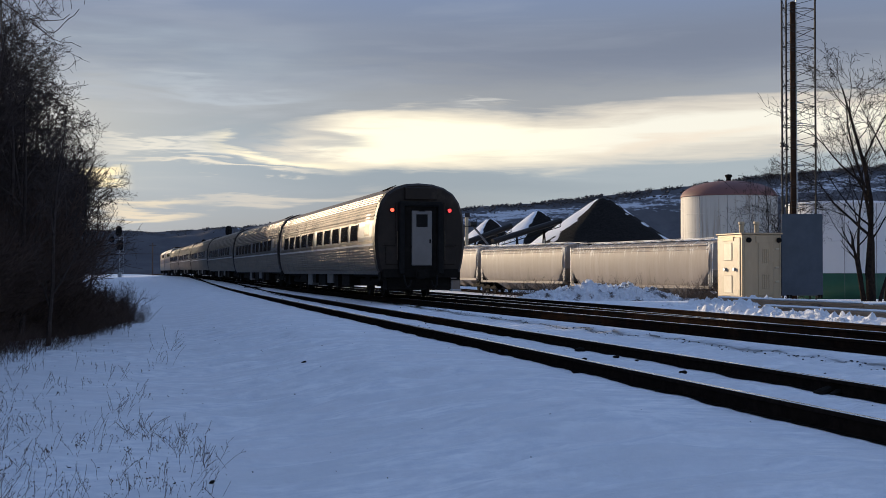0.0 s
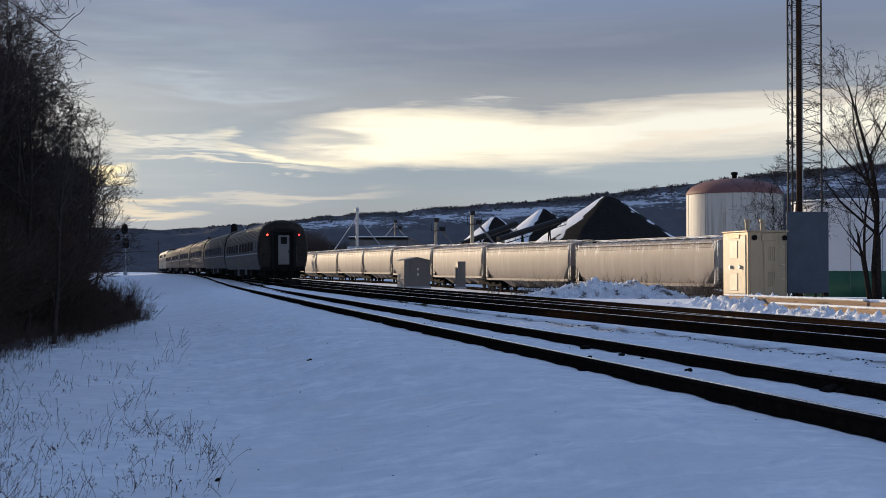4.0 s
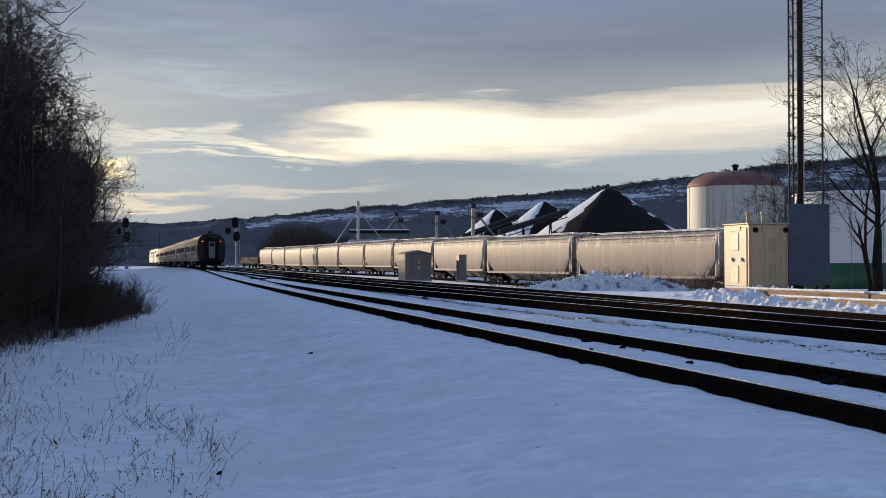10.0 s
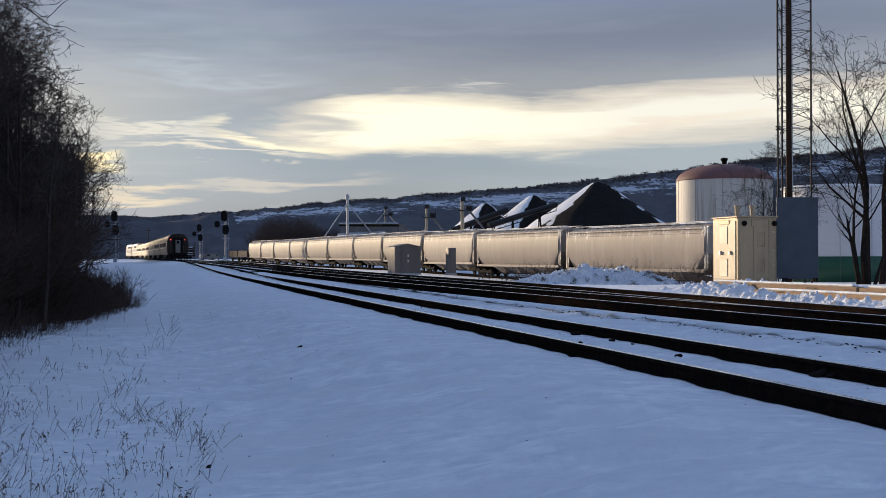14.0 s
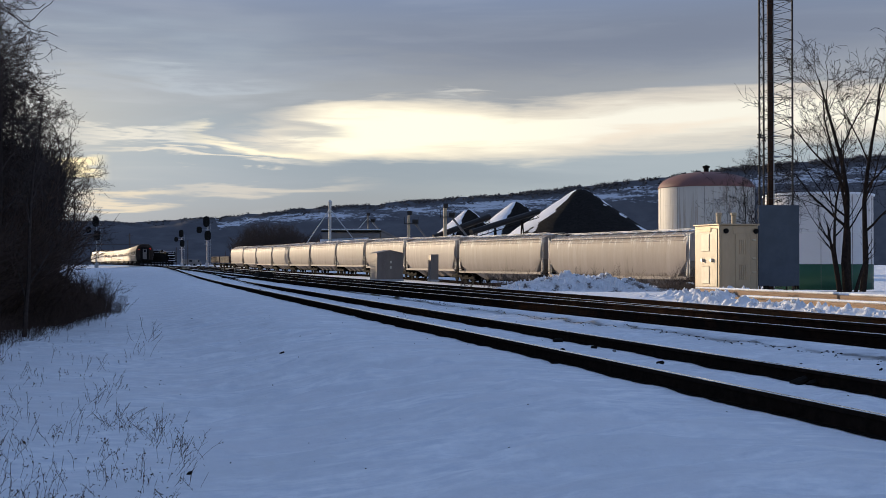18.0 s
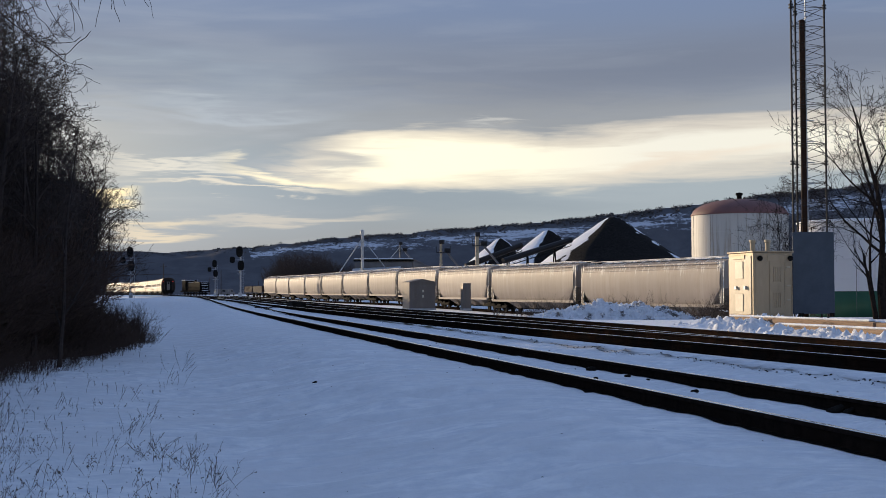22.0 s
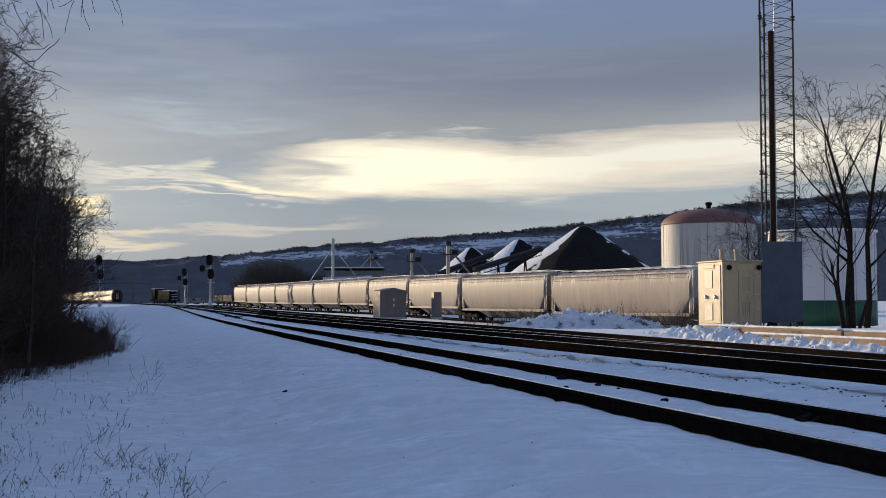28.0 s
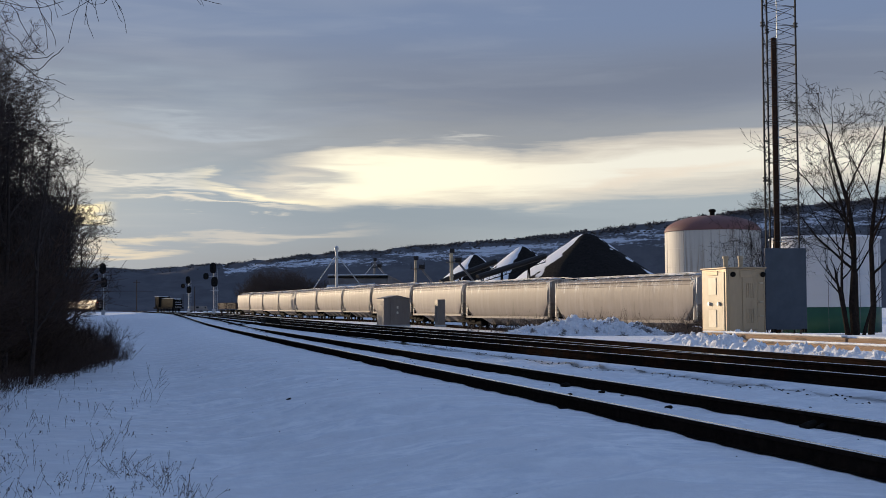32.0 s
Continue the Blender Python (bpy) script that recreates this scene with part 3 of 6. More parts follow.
            ms.add([(p[0] + dx * e * 1.2 - ux, p[1] + dy * e * 1.2 - uy, p[2] + k2), (p[0] + dx * e * 1.2 + ux, p[1] + dy * e * 1.2 + uy, p[2] + k2 * 0.9), (p[0], p[1], p[2] - 1)],
                   [(0, 1, 2)])
    part("ridge_trees", ms, RIDGE_TWIG, kind="stuff", label="bare trees fringing the wooded ridge")
    return ob


# the hidden left end is raised only to darken reflections in the train
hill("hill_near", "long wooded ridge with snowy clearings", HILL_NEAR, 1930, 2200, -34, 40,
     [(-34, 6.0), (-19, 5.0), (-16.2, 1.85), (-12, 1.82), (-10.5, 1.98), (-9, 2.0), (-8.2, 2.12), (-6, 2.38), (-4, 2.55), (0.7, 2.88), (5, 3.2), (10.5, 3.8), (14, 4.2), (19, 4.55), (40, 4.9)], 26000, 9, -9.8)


# ---- tracks ----
def rail_profile(z):
    """Half of a flat-bottom rail's outline, head at 0."""
    return [(-0.070, -0.171), (-0.070, -0.160), (-0.012, -0.142), (-0.009, -0.045), (-0.036, -0.036), (-0.036, -0.006), (-0.030, 0.0)]


def lay_rail(name, label, fn, side, s0, s1, ds, parent=None, mat=None):
    prof = rail_profile(0)
    prof = prof + [(-x, z) for x, z in prof[::-1]]
    rings, heads = [], []
    s = s0
    while s <= s1 + 1e-6:
        p, a = fn(s)
        q, _ = fn(s + 0.5)
        d = Vector((q.x - p.x, q.y - p.y)).normalized()
        n = Vector((d.y, -d.x))
        c = Vector((p.x, p.y)) + n * side
        rings.append([(c.x + n.x * x, c.y + n.y * x, p.z + z) for x, z in prof])
        heads.append([(c.x + n.x * x, c.y + n.y * x, p.z + z) for x, z in ((-0.030, 0.0005), (-0.024, 0.004), (0.024, 0.004), (0.030, 0.0005))])
        s += ds
    ob = part(name, Mesh().loft(rings), mat or RAIL_RUST, parent, label)
    part("running_surface", Mesh().loft(heads, closed=False, caps=False), RAIL_HEAD, ob, "worn shiny rail head")
    return ob


def track(label, fn, s0, s1, bed, seed):
    t = thing("railway_track", label, "railway track", kind="structure")
    # bare stones and sleeper ends where the snow has sunk beside each rail
    for side in (-0.755, 0.755) if bed else ():
        rows, s = [], s0
        while s < min(s1, bed):
            p, a = fn(s)
            q, _ = fn(s + 0.5)
            d = Vector((q.x - p.x, q.y - p.y)).normalized()
            n = Vector((d.y, -d.x))
            row = []
            for k, w in enumerate((-0.125 - 0.05 * step(s, 18, 60) - 0.022 * noise.noise((s * 1.9, side, seed)) - 0.022 * noise.noise((s * 4.3, side, seed)), -0.07, 0.07, 0.10 + 0.03 * noise.noise((s * 1.6, side, seed + 5)))):
                x, y = p.x + n.x * (side + w), p.y + n.y * (side + w)
                row.append((x, y, max(ground_z(x, y) + 0.006, p.z - 0.175)))
            rows.append(row)
            s += 0.125 if s < 40 else 0.5
        part("stone_bed", Mesh().loft(rows, closed=False), BALLAST, t, "dark stones bared beside the rail")
    for side in (-0.755, 0.755):
        lay_rail("rail", "rusty steel rail", fn, side, s0, s1, 2.0, t, RAIL_RUST if seed == 1 else RAIL_OLD)
    return t


track("snow-bound siding track with rusty rails", near_at, -12.0, 158.0, 158, 1)

def third_at(s):
    """A track that leaves the main line through a turnout and runs beside it."""
    p, a = main_at(s)
    o = 0.06 + 4.4 * step(s, -14, 58)
    q, _ = main_at(s + 0.5)
    d = Vector((q.x - p.x, q.y - p.y)).normalized()
    return Vector((p.x + d.y * o, p.y - d.x * o, p.z - 0.02 - 0.10 * step(s, 0, 60))), a


track("yard lead that diverges from the main line", third_at, -10.0, 330.0, 66, 4)
track("main line track cleared by the passing train", main_at, -14.0, 520.0, 84, 2)


def yard_at(s):
    y = 60 + s
    x = hopper_x(y)
    x2 = hopper_x(y + 0.5)
    return Vector((x, y, hopper_z(y))), math.atan2(x - x2, 0.5)


track("yard track under the parked hopper cars", yard_at, 24.0, 290.0, 0, 3)


# ---- the passenger train ----
def coach_outline(fluted=True):
    """Outline of the round-sided coach from the near sill over the roof to the far sill, with fluting."""
    key = [(1.39, 0.80), (1.50, 1.02), (1.575, 1.40), (1.615, 1.80), (1.625, 2.12), (1.605, 2.48), (1.55, 2.90), (1.43, 3.30), (1.21, 3.62), (0.88, 3.83), (0.47, 3.95), (0.0, 3.985)]
    pts = []
    for (y0, z0), (y1, z1) in zip(key, key[1:]):
        n = 8
        for i in range(n):
            pts.append((y0 + (y1 - y0) * i / n, z0 + (z1 - z0) * i / n))
    pts.append(key[-1])
    out = []
    for i, (y, z) in enumerate(pts):
        flute = 0.0
        if fluted and (0.9 < z < 1.72 or 2.72 < z < 3.6):
            flute = 0.013 if i % 2 else -0.005
        out.append((y + flute, z + flute * 0.4 * (z > 2.7)))
    return out


OUT = coach_outline()
PLAIN = coach_outline(False)
HALF = 12.75


def hull(x0, x1, grow=0.0, shrink=0.0):
    ring = [(-y * (1 + grow), z + grow) for y, z in OUT] + [(y * (1 + grow), z + grow) for y, z in OUT[-2::-1]]
    return [[(x, y, z) for y, z in ring] for x in (x0, x1)]


def side_y(z):
    for (y0, z0), (y1, z1) in zip(OUT, OUT[1:]):
        if z0 <= z <= z1:
            return y0 + (y1 - y0) * (z - z0) / max(1e-6, z1 - z0)
    return 1.5


def curved_patch(x0, x1, z0, z1, side, out, thick=0.03, n=5):
    """A panel that follows the coach side between two heights."""
    rows = []
    for i in range(n + 1):
        z = z0 + (z1 - z0) * i / n
        y = interp(z, [(1.02, 1.50), (1.40, 1.575), (1.80, 1.615), (2.12, 1.625), (2.48, 1.605), (2.90, 1.55), (3.30, 1.43)]) + out
        rows.append((y, z))
    a = [[(x, -side * y, z) for y, z in rows] + [(x, -side * (y - thick), z) for y, z in rows[::-1]] for x in (x0, x1)]
    return Mesh().loft(a)


def truck(parent, x, wheel_r=0.46, base=2.6):
    t = part("truck_frame", Mesh().box((0, -1.0, 0.52), (3.4, 0.16, 0.26), bev=0.03).box((0, 1.0, 0.52), (3.4, 0.16, 0.26), bev=0.03).box((0, 0, 0.55), (0.5, 2.0, 0.3), bev=0.03)
             .box((0, -1.08, 0.66), (0.9, 0.12, 0.22), bev=0.02).box((0, 1.08, 0.66), (0.9, 0.12, 0.22), bev=0.02), BLACK, parent, "black cast truck frame", at=pose(x, 0, 0))
    for wx in (-base / 2, base / 2):
        for s in (-1, 1):
            prof = [(0.05, -0.07), (0.18, -0.07), (0.2, -0.035), (wheel_r - 0.09, -0.035), (wheel_r - 0.07, -0.07), (wheel_r, -0.065), (wheel_r + 0.01, 0.03), (wheel_r + 0.035, 0.05),
                    (wheel_r + 0.03, 0.07), (0.05, 0.07)]
            w = Mesh().lathe(prof, n=18)
            part("wheel", w, BLACK, t, at=pose(wx, s * 0.755, wheel_r, 90 * s, 0, 0), smooth=False)
        part("axle", Mesh().tube((wx, -1.05, wheel_r), (wx, 1.05, wheel_r), 0.09, n=8), BLACK, t)
    return t


def build_coach():
    c = thing("passenger_coach", "round-sided fluted stainless steel passenger coach", "railway coach", group="coaches of the passenger train")
    part("body", Mesh().loft(hull(-HALF + 0.35, HALF - 0.35)), STEEL, c, "fluted stainless steel body shell")
    # painted bands that follow the side
    for s in (1, -1):
        part("window_band", curved_patch(-HALF + 0.5, HALF - 0.5, 1.98, 2.66, s, 0.006), DARK_BAND, c, "dull dark window band")
        part("stripe", curved_patch(-HALF + 0.4, HALF - 0.4, 1.80, 1.875, s, 0.012, n=1), PALE_BAND, c, "thin pale stripe below the windows")
        for i in range(10):
            x0 = -HALF + 3.05 + i * 2.02 + (0.55 if i > 4 else 0)
            w = part("window", curved_patch(x0, x0 + 1.45, 2.03, 2.62, s, 0.014), GLASS, c, "dark tinted window")
            fr = Mesh()
            for za, zb in ((2.00, 2.04), (2.61, 2.65)):
                fr.add(*(lambda q: (q.v, q.f))(curved_patch(x0 - 0.04, x0 + 1.49, za, zb, s, 0.026, n=1)))
            for xa in (x0 - 0.04, x0 + 1.45):
                fr.add(*(lambda q: (q.v, q.f))(curved_patch(xa, xa + 0.04, 2.0, 2.65, s, 0.026)))
            part("window_frame", fr, STEEL, w, "steel window frame")
        for x0 in (-HALF + 1.0, HALF - 1.9):
            part("side_door", curved_patch(x0, x0 + 0.85, 1.12, 2.95, s, 0.010), STEEL, c, "steel boarding door")
    # ends
    for e in (-1, 1):
        x1 = e * (HALF - 0.35)
        x2 = e * HALF
        ring = [(-y, z) for y, z in PLAIN] + [(y, z) for y, z in PLAIN[-2::-1]]
        cap = [[(x1, y, z) for y, z in ring], [(x1 + e * 0.22, y * 0.985, (z - 2) * 0.99 + 2) for y, z in ring], [(x2, y * 0.93, (z - 2) * 0.955 + 2) for y, z in ring]]
        if e < 0:
            cap = [r[::-1] for r in cap]
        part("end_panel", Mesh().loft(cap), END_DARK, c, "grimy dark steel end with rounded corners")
        d = e * 0.06
        # vestibule recess frame, rubber bellows, hood
        fr = Mesh()
        fr.box((x2 + d, -0.69, 2.05), (0.20, 0.20, 2.45), bev=0.04).box((x2 + d, 0.69, 2.05), (0.20, 0.20, 2.45), bev=0.04).box((x2 + d, 0, 3.24), (0.20, 1.56, 0.16), bev=0.04)
        part("diaphragm", fr, RUBBER, c, "black rubber diaphragm frame")
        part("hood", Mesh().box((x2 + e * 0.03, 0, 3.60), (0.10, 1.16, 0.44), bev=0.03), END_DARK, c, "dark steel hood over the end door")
        # flat black plate: the gangway recess's shade is put into its colour
        part("recess_shade", Mesh().box((x2 + e * 0.012, 0, 2.05), (0.03, 1.2, 2.36)), BLACK, c)
        door = part("end_door", Mesh().box((x2 + e * 0.045, e * 0.03, 2.06), (0.05, 0.72, 1.90), bev=0.02), END_DOOR, c, "grey end door with small window")
        part("door_window", Mesh().box((x2 + e * 0.075, e * 0.03, 2.66), (0.02, 0.40, 0.44), bev=0.05), RUBBER, door, "dark door window")
        part("door_header", Mesh().box((x2 + e * 0.08, e * 0.03, 3.0), (0.02, 0.22, 0.04)), BLACK, door)
        part("door_latch", Mesh().box((x2 + e * 0.08, e * 0.03 - 0.29, 1.95), (0.03, 0.05, 0.14), bev=0.01), BLACK, door)
        for y in (-1.02, 1.02):
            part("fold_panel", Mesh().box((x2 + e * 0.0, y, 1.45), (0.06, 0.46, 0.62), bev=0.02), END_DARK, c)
            part("grab_iron", Mesh().tube((x2 + e * 0.07, y * 0.83, 1.3), (x2 + e * 0.07, y * 0.83, 2.3), 0.016), STEEL, c)
            part("step", Mesh().box((x2 - e * 0.2, y * 1.2, 0.62), (0.35, 0.4, 0.05)).box((x2 - e * 0.2, y * 1.2 + math.copysign(0.18, y), 0.75), (0.35, 0.03, 0.28)), BLACK, c)
        part("buffer_beam", Mesh().box((x2 - e * 0.15, 0, 0.84), (0.4, 2.7, 0.30), bev=0.03), BLACK, c)
        # black box added to darken the light gap under the coach end
        part("gap_filler", Mesh().box((x2 - e * 0.55, 0, 0.52), (0.7, 2.3, 0.52), bev=0.04), BLACK, c)
        for y in (-0.98, 0.98):       # pressed end posts and ledges beside the gangway
            part("end_post", Mesh().box((x2 + e * 0.0, y * 0.87, 2.55), (0.07, 0.09, 1.5), bev=0.02), END_DARK, c)
            part("end_ledge", Mesh().box((x2 + e * 0.0, y * 1.08, 1.82), (0.10, 0.52, 0.06), bev=0.02), END_DARK, c)
        cp = part("coupler", Mesh().box((x2 + e * 0.16, 0, 0.80), (0.5, 0.22, 0.26), bev=0.04).box((x2 + e * 0.36, 0.07, 0.80), (0.2, 0.32, 0.3), bev=0.06), BLACK, c, "black knuckle coupler")
        for y in (-0.55, 0.62):
            pts = [(x2 + e * 0.1, y, 0.78), (x2 + e * 0.22, y * 0.98, 0.55), (x2 + e * 0.26, y * 0.86, 0.36), (x2 + e * 0.22, y * 0.7, 0.42), (x2 + e * 0.2, y * 0.6, 0.62)]
            hs = Mesh()
            for p, q in zip(pts, pts[1:]):
                hs.tube(p, q, 0.035, n=6)
            part("brake_hose", hs, RUBBER, c)
    # underfloor equipment, roof gear
    for i, (x, w, h) in enumerate(((-5.6, 1.7, 0.55), (-3.4, 0.9, 0.62), (-1.9, 1.4, 0.48), (0.2, 1.9, 0.58), (2.4, 0.8, 0.5), (3.7, 1.3, 0.6), (5.7, 1.8, 0.5))):
        for s in (-1, 1):
            part("equipment_box", Mesh().box((x + 0.2 * s, s * 0.95, 0.80 - h / 2 + 0.1), (w, 0.7, h), bev=0.02), BOX_GREY if (i + s) % 3 == 0 else BLACK, c)
    part("underframe", Mesh().box((0, 0, 0.82), (2 * HALF - 1.2, 2.3, 0.22)), BLACK, c)
    for x in (-9.07, 9.07):
        truck(c, x)
    for x in (-HALF + 0.9, -HALF + 1.4, HALF - 1.4, HALF - 0.9):
        for s in (-1, 1):
            part("roof_vent", Mesh().box((x, s * 0.88, 3.84), (0.28, 0.40, 0.03), Matrix.Rotation(s * -0.42, 3, "X"), bev=0.01), BLACK, c)
    return c


def add_marker_lamps(c):
    for y in (-1.02, 1.02):
        lamp = part("marker_lamp", Mesh().lathe([(0.10, 0), (0.10, 0.05), (0.07, 0.06)], n=14), RUBBER, c, at=pose(-HALF - 0.0, y, 3.02, 0, -90, 0))
        part("lens", Mesh().lathe([(0.072, 0.04), (0.065, 0.075), (0.04, 0.09), (0.001, 0.095)], n=14), RED_LAMP if y > 0 else RED_DIM, lamp, "glowing red lens")


LOCO_GREY = material("silver_locomotive_paint", (0.22, 0.21, 0.20), (0.30, 0.285, 0.27), 2, 0.4, 0.05, 0.3, spots=(0.18, 0.16, 0.15), spot_scale=1.0)
LOCO_BLUE = material("dark_blue_stripe_paint", (0.02, 0.035, 0.09), (0.03, 0.05, 0.12), 2, 0.4, 0.05)


def build_loco():
    c = thing("diesel_locomotive", "slab-sided silver diesel locomotive with dark stripe", "locomotive", group="locomotives of the passenger train")
    prof = [(-1.45, 0.75), (-1.5, 1.2), (-1.5, 3.45), (-1.25, 3.9), (-0.8, 4.15), (0.8, 4.15), (1.25, 3.9), (1.5, 3.45), (1.5, 1.2), (1.45, 0.75)]
    rings = [[(x, y * k, 0.75 + (z - 0.75) * h) for y, z in prof] for x, k, h in ((-10.2, 0.97, 0.99), (-9.9, 1, 1), (6.6, 1, 1), (7.8, 1, 0.97), (9.1, 0.97, 0.66), (10.1, 0.9, 0.56))]
    part("body", Mesh().loft(rings), LOCO_GREY, c, "silver car body with sloped nose")
    for s in (-1, 1):
        part("side_stripe", Mesh().box((-1.6, s * 1.512, 2.25), (16.4, 0.02, 0.62)), LOCO_BLUE, c)
        for x in (-7.5, -4.2, -1.0):
            part("side_grille", Mesh().box((x, s * 1.515, 3.15), (2.2, 0.03, 0.5)), BLACK, c)
        part("cab_window", Mesh().box((7.0, s * 1.505, 3.05), (0.9, 0.02, 0.6)), GLASS, c)
        part("fuel_tank", Mesh().box((0, s * 0.8, 0.62), (4.6, 0.9, 0.7), bev=0.08), BLACK, c)
    for x in (-6.8, -3.0, 0.6):
        part("roof_fan", Mesh().lathe([(0.7, 0), (0.7, 0.18), (0.6, 0.22), (0.1, 0.2)], (x, 0, 4.14), 18), BLACK, c)
    part("exhaust", Mesh().box((3.4, 0, 4.22), (1.0, 0.5, 0.2), bev=0.03), BLACK, c)
    part("rear_door", Mesh().box((-10.22, 0, 2.4), (0.04, 0.7, 1.9), bev=0.02), BLACK, c)
    part("pilot", Mesh().box((10.2, 0, 0.62), (0.3, 2.7, 0.7), bev=0.06).box((-10.2, 0, 0.72), (0.3, 2.7, 0.4), bev=0.04), BLACK, c)
    for x in (-6.6, 6.6):
        truck(c, x, 0.5, 2.75)
    return c


COACH = build_coach()
COACHES = [COACH] + [copy_thing(COACH, pose(0, 0, 0)) for _ in range(5)]
add_marker_lamps(COACH)
COACH["label"] = "rear stainless steel coach with two lit red marker lamps"
LOCO = build_loco()
LOCOS = [LOCO, copy_thing(LOCO, pose(0, 0, 0))]


def tail_s(t):
    """Distance of the train's rear along the main track, gathering speed."""
    return 42.75 + 9.27 * t + 0.105 * t * t


def train_rows(offset):
    rows = []
    for i in range(0, 65):
        t = i * 0.5
        p, a = main_at(tail_s(t) + offset)
        rows.append((t, pose(p.x, p.y, p.z, 0, 0, 90 + math.degrees(a))))
    return rows


def motions():
    for i, c in enumerate(COACHES):
        walk(c, train_rows(HALF + 26.0 * i))
    for i, c in enumerate(LOCOS):
        walk(c, train_rows(156.0 + 10.5 + 21.0 * i))


# ---- hopper cars ----
HOP_LEN = 18.9


def build_hopper():
    c = thing("covered_hopper_car", "grimy cream curved-side covered hopper car", "freight car", group="parked hopper cars")
    key = [(0.55, 0.95), (1.05, 1.02), (1.40, 1.20), (1.50, 1.55), (1.56, 2.0), (1.59, 2.5), (1.585, 2.9), (1.56, 3.3), (1.51, 3.7), (1.42, 3.95), (1.28, 4.10), (0.95, 4.24), (0.5, 4.33), (0, 4.37)]
    ring = [(-y, z) for y, z in key] + [(y, z) for y, z in key[-2::-1]]
    L = HOP_LEN / 2 - 1.5

    def sec(x, k, zlow):
        return [(x, y * k, max(z, zlow + (z - zlow) * 0.02) if z < zlow else z) for y, z in ring]

    rings = [sec(-L - 0.80, 1.0, 2.35), sec(-L - 0.1, 1.0, 1.6), sec(-L + 0.5, 1, 1.0)] + [sec(x, 1, 0) for x in (-L + 1.2, 0, L - 1.2)] + [sec(L - 0.5, 1, 1.0), sec(L + 0.1, 1.0, 1.6), sec(L + 0.80, 1.0, 2.35)]
    shell = Mesh().loft(rings)
    shell = shell.mesh("body", True)
    shell.set_sharp_from_angle(angle=0.6)
    part("body", shell, HOPPER, c, "curved cream steel side with streaks and painted glints")
    for s in (-1, 1):
        part("side_sill", Mesh().box((0, s * 1.50, 1.12), (2 * L + 1.6, 0.10, 0.22), bev=0.02), HOPPER, c)
        part("side_bead", Mesh().tube((-L - 0.6, s * 1.50, 3.72), (L + 0.6, s * 1.50, 3.72), 0.045, n=6), HOPPER, c, "rolled bead below the roof")
        part("top_rail", Mesh().box((0, s * 1.46, 4.06), (2 * L + 1.1, 0.09, 0.13), bev=0.02), HOPPER, c)
        # end posts, ladders, sloped end sheets
    for e in (-1, 1):
        x0 = e * (L + 0.78)
        # black stands in for the shade under the sloped end
        part("end_slope_sheet", Mesh().add([(x0, -1.4, 2.4), (x0, 1.4, 2.4), (e * (L - 0.5), 1.4, 1.15), (e * (L - 0.5), -1.4, 1.15)], [(0, 1, 2, 3), (3, 2, 1, 0)]), BLACK, c, "end slope blackened for the shade in its notch")
        part("end_platform", Mesh().box((e * (L + 0.75), 0, 1.12), (1.5, 2.9, 0.14)).box((e * (L + 1.45), 0, 1.0), (0.12, 2.9, 0.36)), BLACK, c)
        for s in (-1, 1):
            part("corner_post", Mesh().box((e * (L + 0.86), s * 1.44, 2.6), (0.10, 0.10, 2.95)), HOPPER, c)
            brace = Mesh().tube((e * (L + 0.8), s * 1.4, 2.45), (e * (L - 0.3), s * 1.42, 1.2), 0.06, n=6)
            part("end_brace", brace, HOPPER, c)
            lad = Mesh().tube((e * (L + 1.05), s * 1.45, 1.1), (e * (L + 1.05), s * 1.45, 4.2), 0.022, n=4).tube((e * (L + 0.68), s * 1.45, 1.1), (e * (L + 0.68), s * 1.45, 4.2), 0.022, n=4)
            for k in range(8):
                lad.tube((e * (L + 1.05), s * 1.45, 1.35 + 0.37 * k), (e * (L + 0.68), s * 1.45, 1.35 + 0.37 * k), 0.014, n=4)
            part("ladder", lad, GALV, c)
        part("coupler", Mesh().box((e * (L + 1.75), 0, 0.82), (0.7, 0.26, 0.28), bev=0.05), BLACK, c)
    # roof: hatches with snow between, running boards on brackets
    part("roof_hatch", Mesh().box((0, 0, 4.42), (2 * L - 0.8, 0.7, 0.12), bev=0.03), HOPPER_ROOF, c, "long roof hatch with snow on it")
    for s in (-1, 1):
        rb = Mesh().box((0, s * 0.72, 4.52), (2 * L + 1.0, 0.34, 0.035))
        for k in range(15):
            x = -L + 2 * L * k / 14
            rb.tube((x, s * 1.36, 4.10), (x, s * 0.55, 4.50), 0.02, n=4)
        part("running_board", rb, HOPPER_ROOF, c, "grated roof walkway")
    for x in (-4.6, -1.5, 1.5, 4.6):
        rings = [[(x + a * k, b * k * 1.0, z) for a, b in ((-1.2, -1.25), (1.2, -1.25), (1.2, 1.25), (-1.2, 1.25))] for k, z in ((1.0, 1.05), (0.36, 0.42))]
        part("discharge_hopper", Mesh().loft(rings), HOPPER, c)
        part("outlet_gate", Mesh().box((x, 0, 0.38), (1.0, 1.1, 0.10)), BLACK, c)
    part("centre_sill", Mesh().box((0, 0, 0.98), (2 * L + 3, 0.4, 0.3)), BLACK, c)
    for k in range(3):
        part("data_panel", Mesh().box((-L + 2.2 + 0.5 * k, -1.575, 2.35 - 0.16 * k), (0.9 - 0.2 * k, 0.012, 0.10)), BLACK, c, "dark stencilled marks")
    for x in (-L - 0.1, L + 0.1):
        truck(c, x, 0.44, 1.75)
    return c


